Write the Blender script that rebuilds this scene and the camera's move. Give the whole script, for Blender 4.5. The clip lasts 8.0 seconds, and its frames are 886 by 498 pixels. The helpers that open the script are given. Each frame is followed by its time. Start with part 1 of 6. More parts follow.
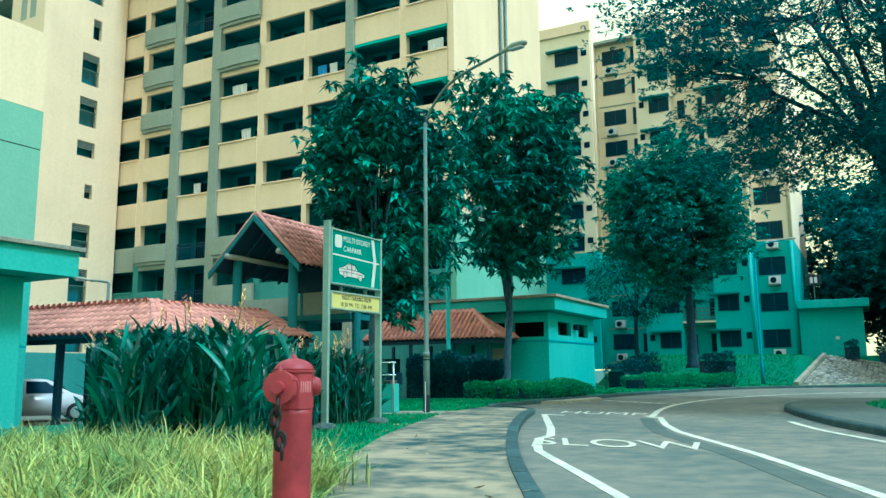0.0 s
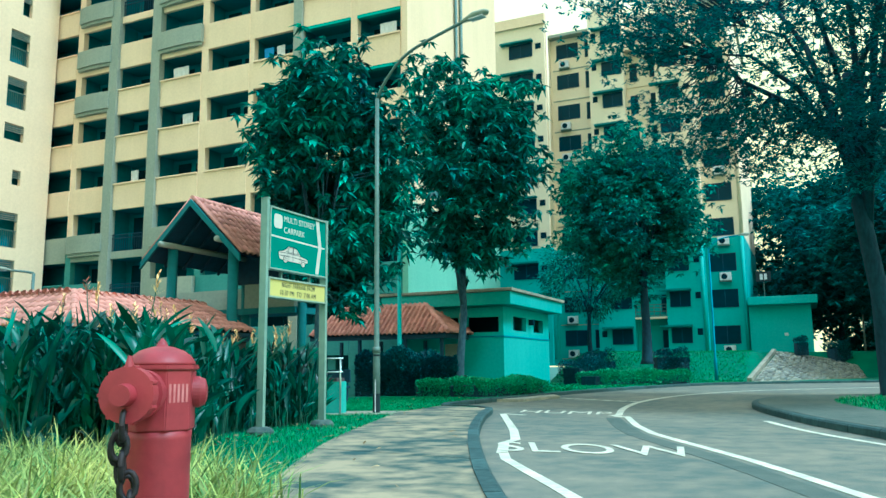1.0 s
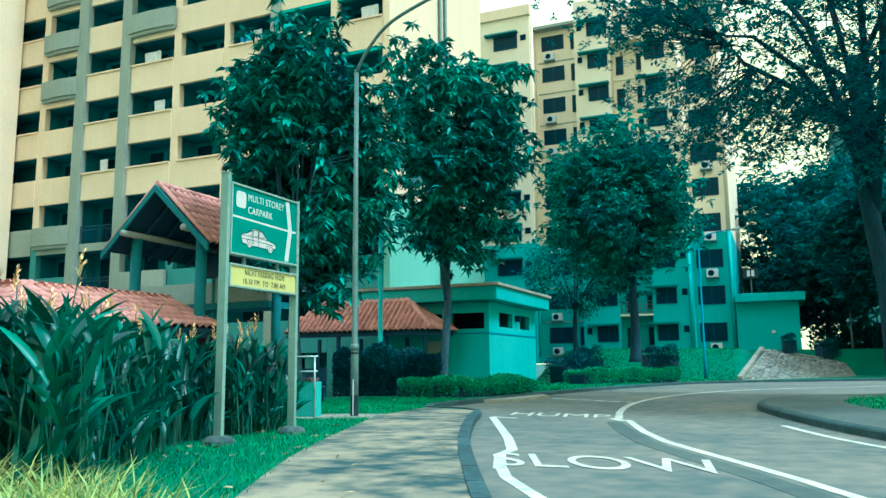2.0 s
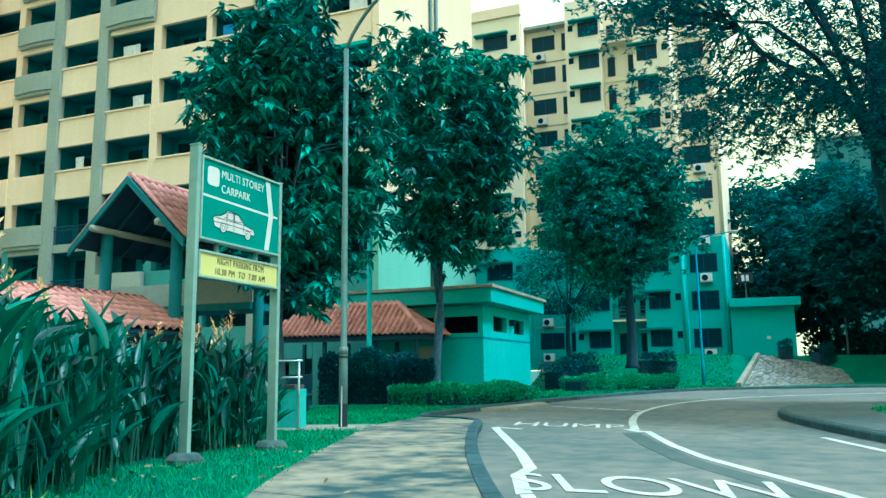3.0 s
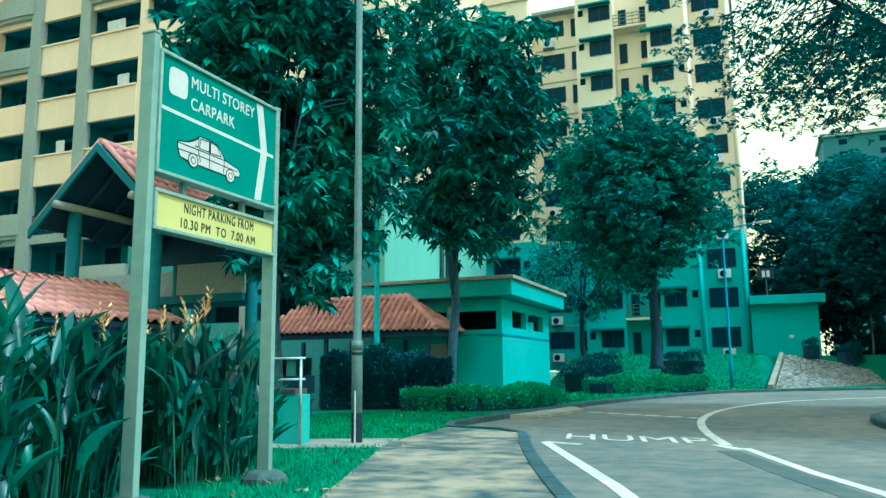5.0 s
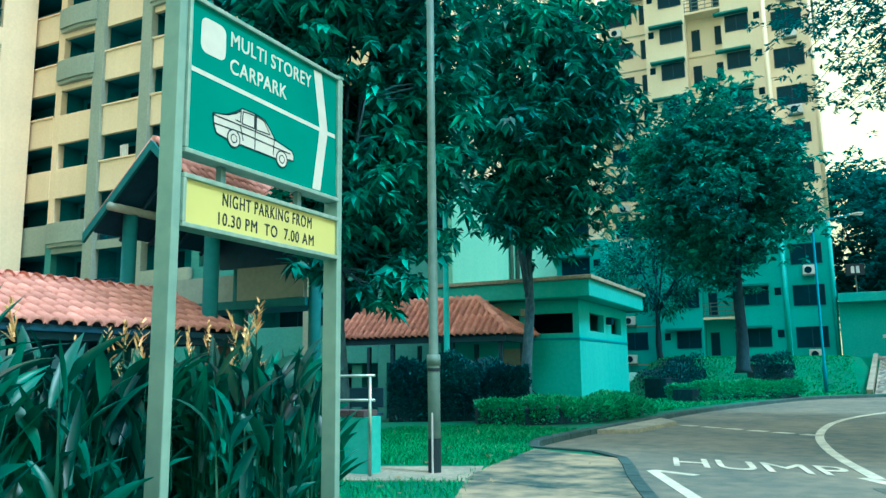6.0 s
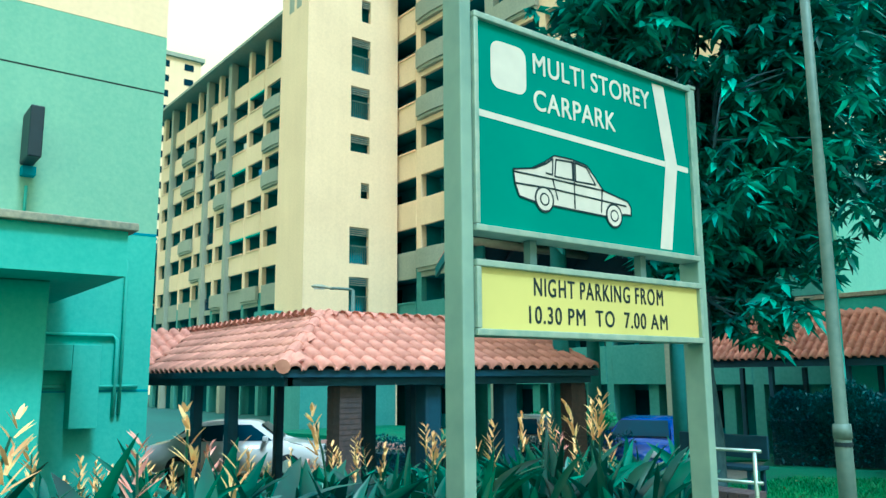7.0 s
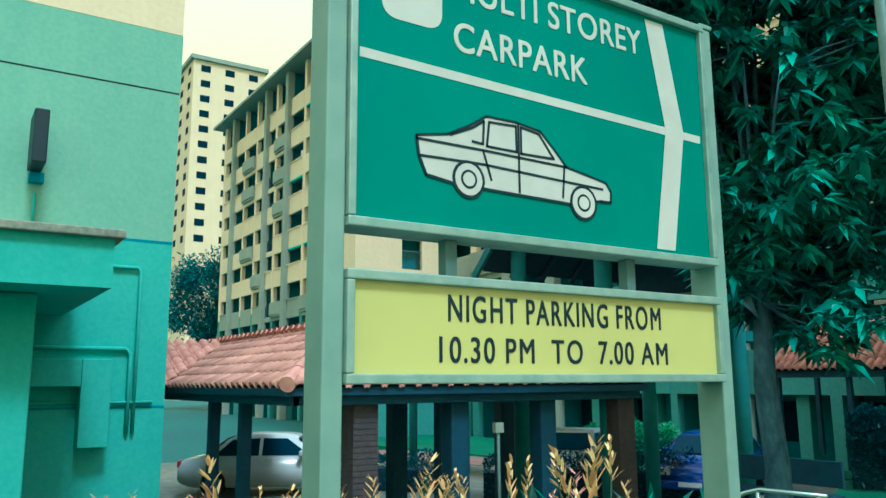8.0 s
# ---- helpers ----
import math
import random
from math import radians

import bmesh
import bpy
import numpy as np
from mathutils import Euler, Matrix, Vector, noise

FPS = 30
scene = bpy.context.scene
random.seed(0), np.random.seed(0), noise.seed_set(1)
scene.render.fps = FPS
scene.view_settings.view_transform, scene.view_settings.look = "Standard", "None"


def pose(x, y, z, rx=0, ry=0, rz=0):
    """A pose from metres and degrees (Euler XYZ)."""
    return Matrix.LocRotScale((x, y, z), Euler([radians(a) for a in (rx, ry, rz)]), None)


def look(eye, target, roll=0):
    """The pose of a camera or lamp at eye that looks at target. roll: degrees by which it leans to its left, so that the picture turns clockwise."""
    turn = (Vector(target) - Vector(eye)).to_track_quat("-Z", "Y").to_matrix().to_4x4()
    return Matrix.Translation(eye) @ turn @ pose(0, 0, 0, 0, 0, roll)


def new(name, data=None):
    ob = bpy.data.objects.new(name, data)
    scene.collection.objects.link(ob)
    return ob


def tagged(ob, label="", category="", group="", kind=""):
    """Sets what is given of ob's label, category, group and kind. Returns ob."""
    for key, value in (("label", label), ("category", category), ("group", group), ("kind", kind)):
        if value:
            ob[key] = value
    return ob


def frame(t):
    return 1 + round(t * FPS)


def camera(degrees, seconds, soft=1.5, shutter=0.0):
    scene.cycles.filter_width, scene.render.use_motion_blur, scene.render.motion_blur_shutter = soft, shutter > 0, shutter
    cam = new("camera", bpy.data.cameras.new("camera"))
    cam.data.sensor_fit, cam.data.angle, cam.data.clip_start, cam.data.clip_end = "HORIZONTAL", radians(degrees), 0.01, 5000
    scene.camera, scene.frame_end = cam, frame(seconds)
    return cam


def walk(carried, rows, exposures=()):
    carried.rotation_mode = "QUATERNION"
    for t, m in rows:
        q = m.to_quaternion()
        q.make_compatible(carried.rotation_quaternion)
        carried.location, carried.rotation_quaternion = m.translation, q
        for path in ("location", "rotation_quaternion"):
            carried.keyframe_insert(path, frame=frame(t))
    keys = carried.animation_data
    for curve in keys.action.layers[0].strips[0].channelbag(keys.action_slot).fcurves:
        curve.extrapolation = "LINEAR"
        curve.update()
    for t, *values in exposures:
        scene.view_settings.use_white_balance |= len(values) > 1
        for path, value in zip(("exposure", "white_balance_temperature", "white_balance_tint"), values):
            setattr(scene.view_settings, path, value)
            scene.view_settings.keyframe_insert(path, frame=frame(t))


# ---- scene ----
cam = camera(58.9, 8.0)
PATH = [
    (0, (0.142, 1.611, 0.93), (-0.795, 3.35, 1.238), -0.5),
    (0.5, (-0.231, 2.235, 0.97), (-1.119, 4.0, 1.278), -0.5),
    (1, (-0.572, 2.84, 0.927), (-1.397, 4.637, 1.226), -0.6),
    (1.5, (-0.914, 3.504, 0.97), (-1.714, 5.314, 1.258), -0.6),
    (3, (-2.028, 5.383, 0.929), (-2.776, 7.212, 1.238), -0.6),
    (3.5, (-2.522, 6.06, 0.957), (-3.262, 7.891, 1.269), -0.6),
    (4, (-2.918, 6.653, 0.903), (-3.655, 8.486, 1.215), -0.6),
    (5.3, (-3.931, 8.193, 0.939), (-4.674, 10.024, 1.249), -0.6),
    (5.5, (-4.085, 8.407, 0.941), (-4.862, 10.223, 1.255), -0.6),
    (6, (-4.531, 9.08, 1.166), (-5.414, 10.848, 1.477), -0.7),
    (6.3, (-4.815, 9.473, 1.39), (-5.916, 11.114, 1.695), -0.7),
    (6.5, (-4.987, 9.7, 1.525), (-6.258, 11.213, 1.835), -0.6),
    (6.7, (-5.15, 9.944, 1.661), (-6.562, 11.325, 1.972), -0.7),
    (7, (-5.323, 10.225, 1.814), (-6.886, 11.429, 2.139), -0.4),
    (7.5, (-5.6, 10.742, 1.937), (-7.242, 11.835, 2.27), -0.3),
    (8, (-5.833, 11.332, 1.983), (-7.491, 12.398, 2.32), -0.4),
]
walk(cam, [(t, look(eye, target, roll)) for t, eye, target, roll in PATH], exposures=[(0.0, 1.02, 3800, 0), (1.2, 1.15, 3760, 0), (3.0, 1.18, 3700, 0), (5.5, 1.21, 3700, 0), (6.5, 1.18, 3880, 0), (7.2, 1.12, 3880, 0), (8.0, 0.8, 3850, -2)])

# ---- world, sun ----
SUN_DIR = Vector((0.72, -0.1, 1.0)).normalized()
sky_world = bpy.data.worlds.new("sky")
scene.world = sky_world
sky_world.use_nodes = True
wn = sky_world.node_tree
wn.nodes.clear()
sky_tex = wn.nodes.new("ShaderNodeTexSky")
sky_tex.sky_type = "NISHITA"
sky_tex.sun_disc = False
sky_tex.sun_elevation = math.asin(SUN_DIR.z)
sky_tex.sun_rotation = math.atan2(SUN_DIR.x, SUN_DIR.y)
sky_tex.air_density, sky_tex.dust_density, sky_tex.ozone_density = 0.8, 9.0, 0.4
sky_tint = wn.nodes.new("ShaderNodeMix")
sky_tint.data_type, sky_tint.blend_type = "RGBA", "MULTIPLY"
sky_tint.inputs[0].default_value = 1.0
sky_tint.inputs[7].default_value = (1.0, 1.0, 0.8, 1)
sky_back = wn.nodes.new("ShaderNodeBackground")
sky_back.inputs[1].default_value = 0.132
sky_out = wn.nodes.new("ShaderNodeOutputWorld")
wn.links.new(sky_tex.outputs[0], sky_tint.inputs[6])
haze = wn.nodes.new("ShaderNodeMix")
haze.data_type = "RGBA"
haze.inputs[0].default_value = 0.92
sky_dir = wn.nodes.new("ShaderNodeTexCoord")
sky_axes = wn.nodes.new("ShaderNodeSeparateXYZ")
sky_rise = wn.nodes.new("ShaderNodeMapRange")
sky_rise.inputs[1].default_value, sky_rise.inputs[2].default_value = 0.35, 0.9
haze_ramp = wn.nodes.new("ShaderNodeMix")
haze_ramp.data_type = "RGBA"
haze_ramp.inputs[6].default_value, haze_ramp.inputs[7].default_value = (7.0, 5.2, 1.45, 1), (6.8, 5.6, 3.7, 1)
wn.links.new(sky_dir.outputs["Generated"], sky_axes.inputs[0])
wn.links.new(sky_axes.outputs[2], sky_rise.inputs[0])
wn.links.new(sky_rise.outputs[0], haze_ramp.inputs[0])
wn.links.new(haze_ramp.outputs[2], haze.inputs[7])
wn.links.new(sky_tint.outputs[2], haze.inputs[6])
wn.links.new(haze.outputs[2], sky_back.inputs[0])
wn.links.new(sky_back.outputs[0], sky_out.inputs[0])

sun = new("sun", bpy.data.lights.new("sun", "SUN"))
sun.data.energy, sun.data.angle, sun.data.color = 1.45, radians(11), (1.0, 0.87, 0.56)
sun.matrix_world = look(SUN_DIR * 100, (0, 0, 0))

# ---- materials ----


def mat(name, a, b=None, rough=0.8, scale=6.0, big=0.5, bump=0.15, metal=0.0, spec=0.4, stretch=(1, 1, 1), random_tone=0.0, island=0.0, streak=0.0, thin=0.0, bump_scale=None, tight=0.3):
    """A surface whose colour wanders from a to b in a fine grain and in broad stains, with a fine relief."""
    m = bpy.data.materials.new(name)
    m.use_nodes = True
    nt = m.node_tree
    nt.nodes.clear()
    N, L = nt.nodes.new, nt.links.new
    b = b or tuple(c * 0.75 for c in a)
    co = N("ShaderNodeTexCoord")
    mp = N("ShaderNodeMapping")
    mp.inputs["Scale"].default_value = stretch
    L(co.outputs["Object"], mp.inputs[0])
    fine, broad = N("ShaderNodeTexNoise"), N("ShaderNodeTexNoise")
    fine.inputs["Scale"].default_value, fine.inputs["Detail"].default_value = scale, 6
    broad.inputs["Scale"].default_value, broad.inputs["Detail"].default_value = big, 4
    L(mp.outputs[0], fine.inputs[0])
    L(mp.outputs[0], broad.inputs[0])
    add = N("ShaderNodeMath")
    add.operation = "ADD"
    L(fine.outputs[0], add.inputs[0])
    L(broad.outputs[0], add.inputs[1])
    last = add.outputs[0]
    if streak:
        sm = N("ShaderNodeMapping")
        sm.inputs["Scale"].default_value = (1.7, 1.7, 0.09)
        st = N("ShaderNodeTexNoise")
        st.inputs["Scale"].default_value, st.inputs["Detail"].default_value = 1.6, 5
        L(co.outputs["Object"], sm.inputs[0])
        L(sm.outputs[0], st.inputs[0])
        sa = N("ShaderNodeMath")
        sa.operation, sa.inputs[1].default_value = "MULTIPLY_ADD", streak
        L(st.outputs[0], sa.inputs[0])
        L(last, sa.inputs[2])
        off = N("ShaderNodeMath")
        off.operation, off.inputs[1].default_value = "SUBTRACT", streak * 0.5
        L(sa.outputs[0], off.inputs[0])
        last = off.outputs[0]
    half = N("ShaderNodeMapRange")
    half.inputs[1].default_value, half.inputs[2].default_value = 1 - tight, 1 + tight
    L(last, half.inputs[0])
    mix = N("ShaderNodeMix")
    mix.data_type = "RGBA"
    mix.inputs[6].default_value, mix.inputs[7].default_value = (*b, 1), (*a, 1)
    L(half.outputs[0], mix.inputs[0])
    colour = mix.outputs[2]
    if random_tone or island:
        src = N("ShaderNodeObjectInfo").outputs["Random"] if random_tone else N("ShaderNodeNewGeometry").outputs["Random Per Island"]
        rng = N("ShaderNodeMapRange")
        k = random_tone or island
        rng.inputs[3].default_value, rng.inputs[4].default_value = 1 - k, 1 + k
        L(src, rng.inputs[0])
        hsv = N("ShaderNodeHueSaturation")
        L(rng.outputs[0], hsv.inputs["Value"])
        L(colour, hsv.inputs["Color"])
        colour = hsv.outputs[0]
    bs = N("ShaderNodeBsdfPrincipled")
    L(colour, bs.inputs["Base Color"])
    bs.inputs["Roughness"].default_value, bs.inputs["Metallic"].default_value = rough, metal
    bs.inputs["Specular IOR Level"].default_value = spec
    if bump:
        bp = N("ShaderNodeBump")
        bp.inputs["Strength"].default_value, bp.inputs["Distance"].default_value = bump, 0.02
        if bump_scale:
            bn = N("ShaderNodeTexNoise")
            bn.inputs["Scale"].default_value, bn.inputs["Detail"].default_value = bump_scale, 4
            L(mp.outputs[0], bn.inputs[0])
            L(bn.outputs[0], bp.inputs["Height"])
        else:
            L(fine.outputs[0], bp.inputs["Height"])
        L(bp.outputs[0], bs.inputs["Normal"])
    out = N("ShaderNodeOutputMaterial")
    if thin:
        tr = N("ShaderNodeBsdfTranslucent")
        L(colour, tr.inputs[0])
        ms = N("ShaderNodeMixShader")
        ms.inputs[0].default_value = thin
        L(bs.outputs[0], ms.inputs[1])
        L(tr.outputs[0], ms.inputs[2])
        L(ms.outputs[0], out.inputs[0])
    else:
        L(bs.outputs[0], out.inputs[0])
    return m


PALE_CREAM = mat("pale_cream_wall_paint", (0.86, 0.73, 0.52), (0.78, 0.655, 0.46), 0.85, 9, 0.35, 0.12, streak=0.4)
CREAM = mat("cream_wall_paint", (0.84, 0.655, 0.42), (0.74, 0.57, 0.365), 0.85, 9, 0.35, 0.12, streak=0.5)
GREY = mat("grey_green_paint", (0.34, 0.365, 0.295), (0.26, 0.295, 0.25), 0.8, 9, 0.4, 0.1, streak=0.4)
SEA_GREEN = mat("sea_green_render", (0.14, 0.45, 0.385), (0.1, 0.375, 0.325), 0.85, 14, 0.35, 0.15, streak=0.5)
PALE_TEAL = mat("pale_teal_render", (0.27, 0.465, 0.335), (0.21, 0.4, 0.295), 0.85, 14, 0.35, 0.15, streak=0.5)
FOOT = mat("dirty_concrete", (0.10, 0.135, 0.12), (0.035, 0.065, 0.068), 0.95, 12, 3, 0.4)
TEAL = mat("teal_wall_paint", (0.125, 0.45, 0.43), (0.09, 0.37, 0.36), 0.8, 9, 0.35, 0.12, streak=0.5)
MINT = mat("pale_mint_paint", (0.27, 0.54, 0.40), (0.22, 0.47, 0.355), 0.85, 9, 0.35, 0.12, streak=0.5)
TEAL_GREY = mat("muted_teal_paint", (0.115, 0.30, 0.285), (0.08, 0.24, 0.23), 0.8, 9, 0.35, 0.12, streak=0.5)
TEAL_DARK = mat("deep_teal_paint", (0.02, 0.25, 0.3827), (0.014, 0.19, 0.2995), 0.7, 9, 0.4, 0.1)
# gallery shade is put into this colour, for walls, partitions and slabs
RECESS_SHADE = mat("recess_shade_tone", (0.05, 0.235, 0.3), (0.035, 0.175, 0.23), 0.85, 5, 0.3, 0.08, spec=0.1)
# near-black that stands for the unlit depth of openings
DARK = mat("unlit_opening_tone", (0.004, 0.03, 0.055), (0.003, 0.018, 0.036), 0.8, 3, 0.4, 0.05, spec=0.1)
# teal with the porch's shade mixed in: columns, rear slab, barge boards
PORCH_SHADE = mat("porch_shade_teal", (0.05, 0.19, 0.21), (0.03, 0.14, 0.16), 0.8, 6, 0.8, 0.1)
GLASS = mat("dark_window_glass", (0.004, 0.04, 0.07), (0.003, 0.025, 0.05), 0.3, 2, 0.3, 0.0, spec=0.12)
# distance haze is mixed into this wall colour
HAZE_TINT = mat("far_wall_haze_tint", (0.08, 0.19, 0.21), (0.06, 0.15, 0.175), 0.9, 2, 0.1, 0.0)
GREEN_EDGE = mat("green_edge_paint", (0.02, 0.42, 0.3661), None, 0.6, 6, 0.6, 0.05)
LEDGE = mat("green_ledge", (0.05, 0.22, 0.2163), None, 0.8, 5, 0.8, 0.1)
CONC = mat("weathered_concrete", (0.40, 0.37, 0.27), (0.17, 0.19, 0.165), 0.9, 14, 1.1, 0.25)
PATH_M = mat("footpath_concrete", (0.32, 0.275, 0.175), (0.03, 0.068, 0.07), 0.9, 3.2, 0.9, 0.3, bump_scale=45, tight=0.2)
KERB_M = mat("kerb_concrete", (0.055, 0.10, 0.105), (0.022, 0.05, 0.056), 0.9, 12, 1.5, 0.35, random_tone=0.15)
ASPHALT = mat("asphalt", (0.225, 0.215, 0.165), (0.095, 0.125, 0.115), 0.9, 3.5, 0.28, 0.5, bump_scale=120, tight=0.25)
PAINT = mat("road_marking_paint", (0.72, 0.69, 0.54), (0.38, 0.4, 0.33), 0.75, 9, 2.5, 0.2)
GRASS_SOIL = mat("grass_soil", (0.03, 0.18, 0.085), (0.012, 0.095, 0.06), 0.95, 18, 0.7, 0.5)
FAR_GROUND = mat("far_ground", (0.04, 0.15, 0.1331), (0.03, 0.1, 0.09984), 0.95, 3, 0.05, 0.3)
GRASS = mat("lawn_blades", (0.08, 0.325, 0.095), (0.024, 0.185, 0.065), 0.6, 6, 0.8, 0.0, island=0.45, thin=0.25)
YGRASS = mat("variegated_blades", (0.62, 0.6, 0.13), (0.055, 0.21, 0.06), 0.55, 4, 1.6, 0.0, island=0.5, thin=0.3)
HEDGE = mat("hedge_leaves", (0.008, 0.11, 0.1248), (0.002, 0.045, 0.0832), 0.5, 5, 0.8, 0.0, island=0.4, thin=0.15)
HEDGE_LIGHT = mat("clipped_hedge_leaves", (0.11, 0.40, 0.16), (0.05, 0.25, 0.115), 0.55, 5, 0.8, 0.0, island=0.35, thin=0.2)
HELI = mat("broad_heliconia_leaf", (0.022, 0.175, 0.105), (0.003, 0.045, 0.05), 0.36, 4, 1.0, 0.03, spec=0.45, island=0.6, thin=0.2, stretch=(1, 1, 0.3))
BRACT = mat("cream_orange_bract", (0.95, 0.84, 0.32), (0.88, 0.46, 0.2), 0.5, 9, 4.0, 0.0, island=0.3, thin=0.25)
BRACT_PINK = mat("pink_bract", (0.72, 0.18, 0.2), (0.7, 0.48, 0.3469), 0.5, 9, 3.0, 0.0, island=0.3)
STEM = mat("green_stem", (0.03, 0.11, 0.07), None, 0.5, 6, 1, 0.0)
LEAF_A = mat("mango_like_leaf", (0.045, 0.33, 0.22), (0.004, 0.06, 0.09), 0.45, 3, 0.5, 0.0, spec=0.4, island=0.8, thin=0.18)
LEAF_B = mat("round_crown_leaf", (0.045, 0.34, 0.24), (0.006, 0.11, 0.14), 0.55, 3, 0.4, 0.0, spec=0.25, island=0.6, thin=0.3)
LEAF_C = mat("fine_feathery_leaf", (0.02, 0.22, 0.22), (0.006, 0.095, 0.14), 0.5, 3, 0.4, 0.0, spec=0.3, island=0.55, thin=0.4)
LEAF_FAR = mat("distant_foliage", (0.022, 0.2, 0.18), (0.006, 0.095, 0.13), 0.85, 2, 0.3, 0.0, spec=0.1, island=0.55, thin=0.35)
BARK = mat("dark_bark", (0.02, 0.06, 0.09651), (0.006, 0.022, 0.04659), 0.95, 14, 2, 0.8, stretch=(1, 1, 0.35))
BARK_LIGHT = mat("mottled_bark", (0.08, 0.14, 0.1914), (0.02, 0.055, 0.09152), 0.95, 12, 3, 0.7, stretch=(1, 1, 0.5))
TILE = mat("terracotta_tile", (0.66, 0.325, 0.25), (0.46, 0.205, 0.165), 0.75, 8, 1.5, 0.2, random_tone=0.2)
TILE_JOINED = mat("terracotta_tile_field", (0.66, 0.325, 0.25), (0.46, 0.205, 0.165), 0.75, 8, 1.5, 0.2, island=0.2)
TIMBER = mat("dark_painted_timber", (0.014, 0.06, 0.1132), (0.007, 0.034, 0.07322), 0.7, 6, 1, 0.2)
BRICK = mat("brown_brick", (0.085, 0.06, 0.06195), (0.04, 0.04, 0.05204), 0.9, 14, 3, 0.4, random_tone=0.2)
MORTAR = mat("brick_core", (0.075, 0.07, 0.07434), None, 0.95, 10, 2, 0.3)
STEEL = mat("galvanised_steel", (0.15, 0.21, 0.19), (0.09, 0.15, 0.14), 0.55, 12, 2.5, 0.06, metal=0.2)
POST_M = mat("pale_green_post_paint", (0.27, 0.37, 0.305), (0.20, 0.295, 0.255), 0.5, 9, 1.5, 0.05, streak=0.3)
CHROME = mat("polished_rail", (0.42, 0.52, 0.48), None, 0.3, 5, 1, 0.0, metal=0.8)
SIGN_GREEN = mat("sign_green_face", (0.004, 0.225, 0.175), (0.003, 0.18, 0.15), 0.4, 3, 1.2, 0.02)
SIGN_YELLOW = mat("sign_yellow_face", (0.62, 0.56, 0.1487), (0.55, 0.5, 0.1363), 0.4, 3, 1.5, 0.02, streak=0.3)
SIGN_WHITE = mat("sign_white_film", (0.64, 0.6, 0.5328), (0.55, 0.52, 0.4708), 0.5, 12, 2.5, 0.02)
SIGN_BLACK = mat("sign_black_film", (0.006, 0.022, 0.03661), None, 0.5, 6, 1, 0.0)
ALU = mat("aluminium_frame", (0.40, 0.48, 0.41), (0.22, 0.33, 0.3), 0.45, 18, 2, 0.05, metal=0.3)
RED = mat("hydrant_red_paint", (0.32, 0.036, 0.05), (0.17, 0.018, 0.03), 0.5, 14, 3.0, 0.15)
CHAIN_M = mat("rusty_dark_chain", (0.04, 0.03, 0.035), (0.012, 0.018, 0.025), 0.6, 30, 4, 0.2, metal=0.4)
STENCIL = mat("faded_stencil", (0.52, 0.22, 0.2294), (0.4, 0.1, 0.1087), 0.6, 40, 9, 0.1)
WHITE = mat("white_plastic", (0.72, 0.73, 0.7682), None, 0.5, 6, 1, 0.02)
CAR_WHITE = mat("white_car_paint", (0.62, 0.63, 0.6443), (0.58, 0.59, 0.6071), 0.2, 3, 0.6, 0.0, spec=0.7)
CAR_SILVER = mat("silver_car_paint", (0.46, 0.48, 0.4956), None, 0.22, 3, 0.6, 0.0, metal=0.3, spec=0.7)
CAR_BLUE = mat("blue_car_paint", (0.012, 0.06, 0.3661), None, 0.2, 3, 0.6, 0.0, spec=0.7)
RUBBER = mat("tyre_rubber", (0.012, 0.016, 0.02662), None, 0.85, 20, 3, 0.2)
LIGHT_LENS = mat("lamp_lens", (0.6, 0.62, 0.6815), None, 0.12, 4, 1, 0.0)
RED_LENS = mat("red_lens", (0.35, 0.02, 0.02415), None, 0.15, 4, 1, 0.0)
STONE = mat("rubble_stone", (0.30, 0.29, 0.22), (0.12, 0.15, 0.16), 0.9, 10, 2, 0.5, random_tone=0.3)
CLOTH = mat("pale_laundry", (0.7, 0.7, 0.6938), None, 0.9, 6, 2, 0.1)
CLOTH_BLUE = mat("blue_laundry", (0.08, 0.28, 0.6656), None, 0.9, 6, 2, 0.1)
PATCH = mat("asphalt_repair", (0.12, 0.14, 0.12), (0.06, 0.09, 0.085), 0.9, 3.5, 0.4, 0.5, bump_scale=120)
PAVER = mat("red_paving", (0.3, 0.16, 0.1328), (0.22, 0.13, 0.1208), 0.9, 20, 1, 0.3)

# ---- building helpers ----


def thing(name, loc=(0, 0, 0), label="", category="", group="", kind="", rz=0.0):
    ob = new(name)
    ob.empty_display_size = 0.2
    ob.matrix_basis = pose(*loc, 0, 0, rz)
    return tagged(ob, label, category, group, kind)


def finish(bm, name, smooth=False):
    me = bpy.data.meshes.new(name)
    bmesh.ops.recalc_face_normals(bm, faces=bm.faces)
    bm.to_mesh(me)
    bm.free()
    if smooth:
        me.polygons.foreach_set("use_smooth", [True] * len(me.polygons))
    return me


def part(name, bm, material, parent=None, label="", smooth=False, m=None):
    """One mesh object under a thing or a part; bm may be a bmesh or a finished mesh."""
    me = finish(bm, name, smooth) if isinstance(bm, bmesh.types.BMesh) else bm
    if not me.materials:
        me.materials.append(material)
    ob = new(name, me)
    if parent:
        ob.parent = parent
    if m is not None:
        ob.matrix_basis = m
    if label:
        ob["label"] = label
    return ob


def solo(name, bm, material, label, category, group="", kind="", smooth=False):
    return tagged(part(name, bm, material, None, "", smooth), label, category, group, kind)


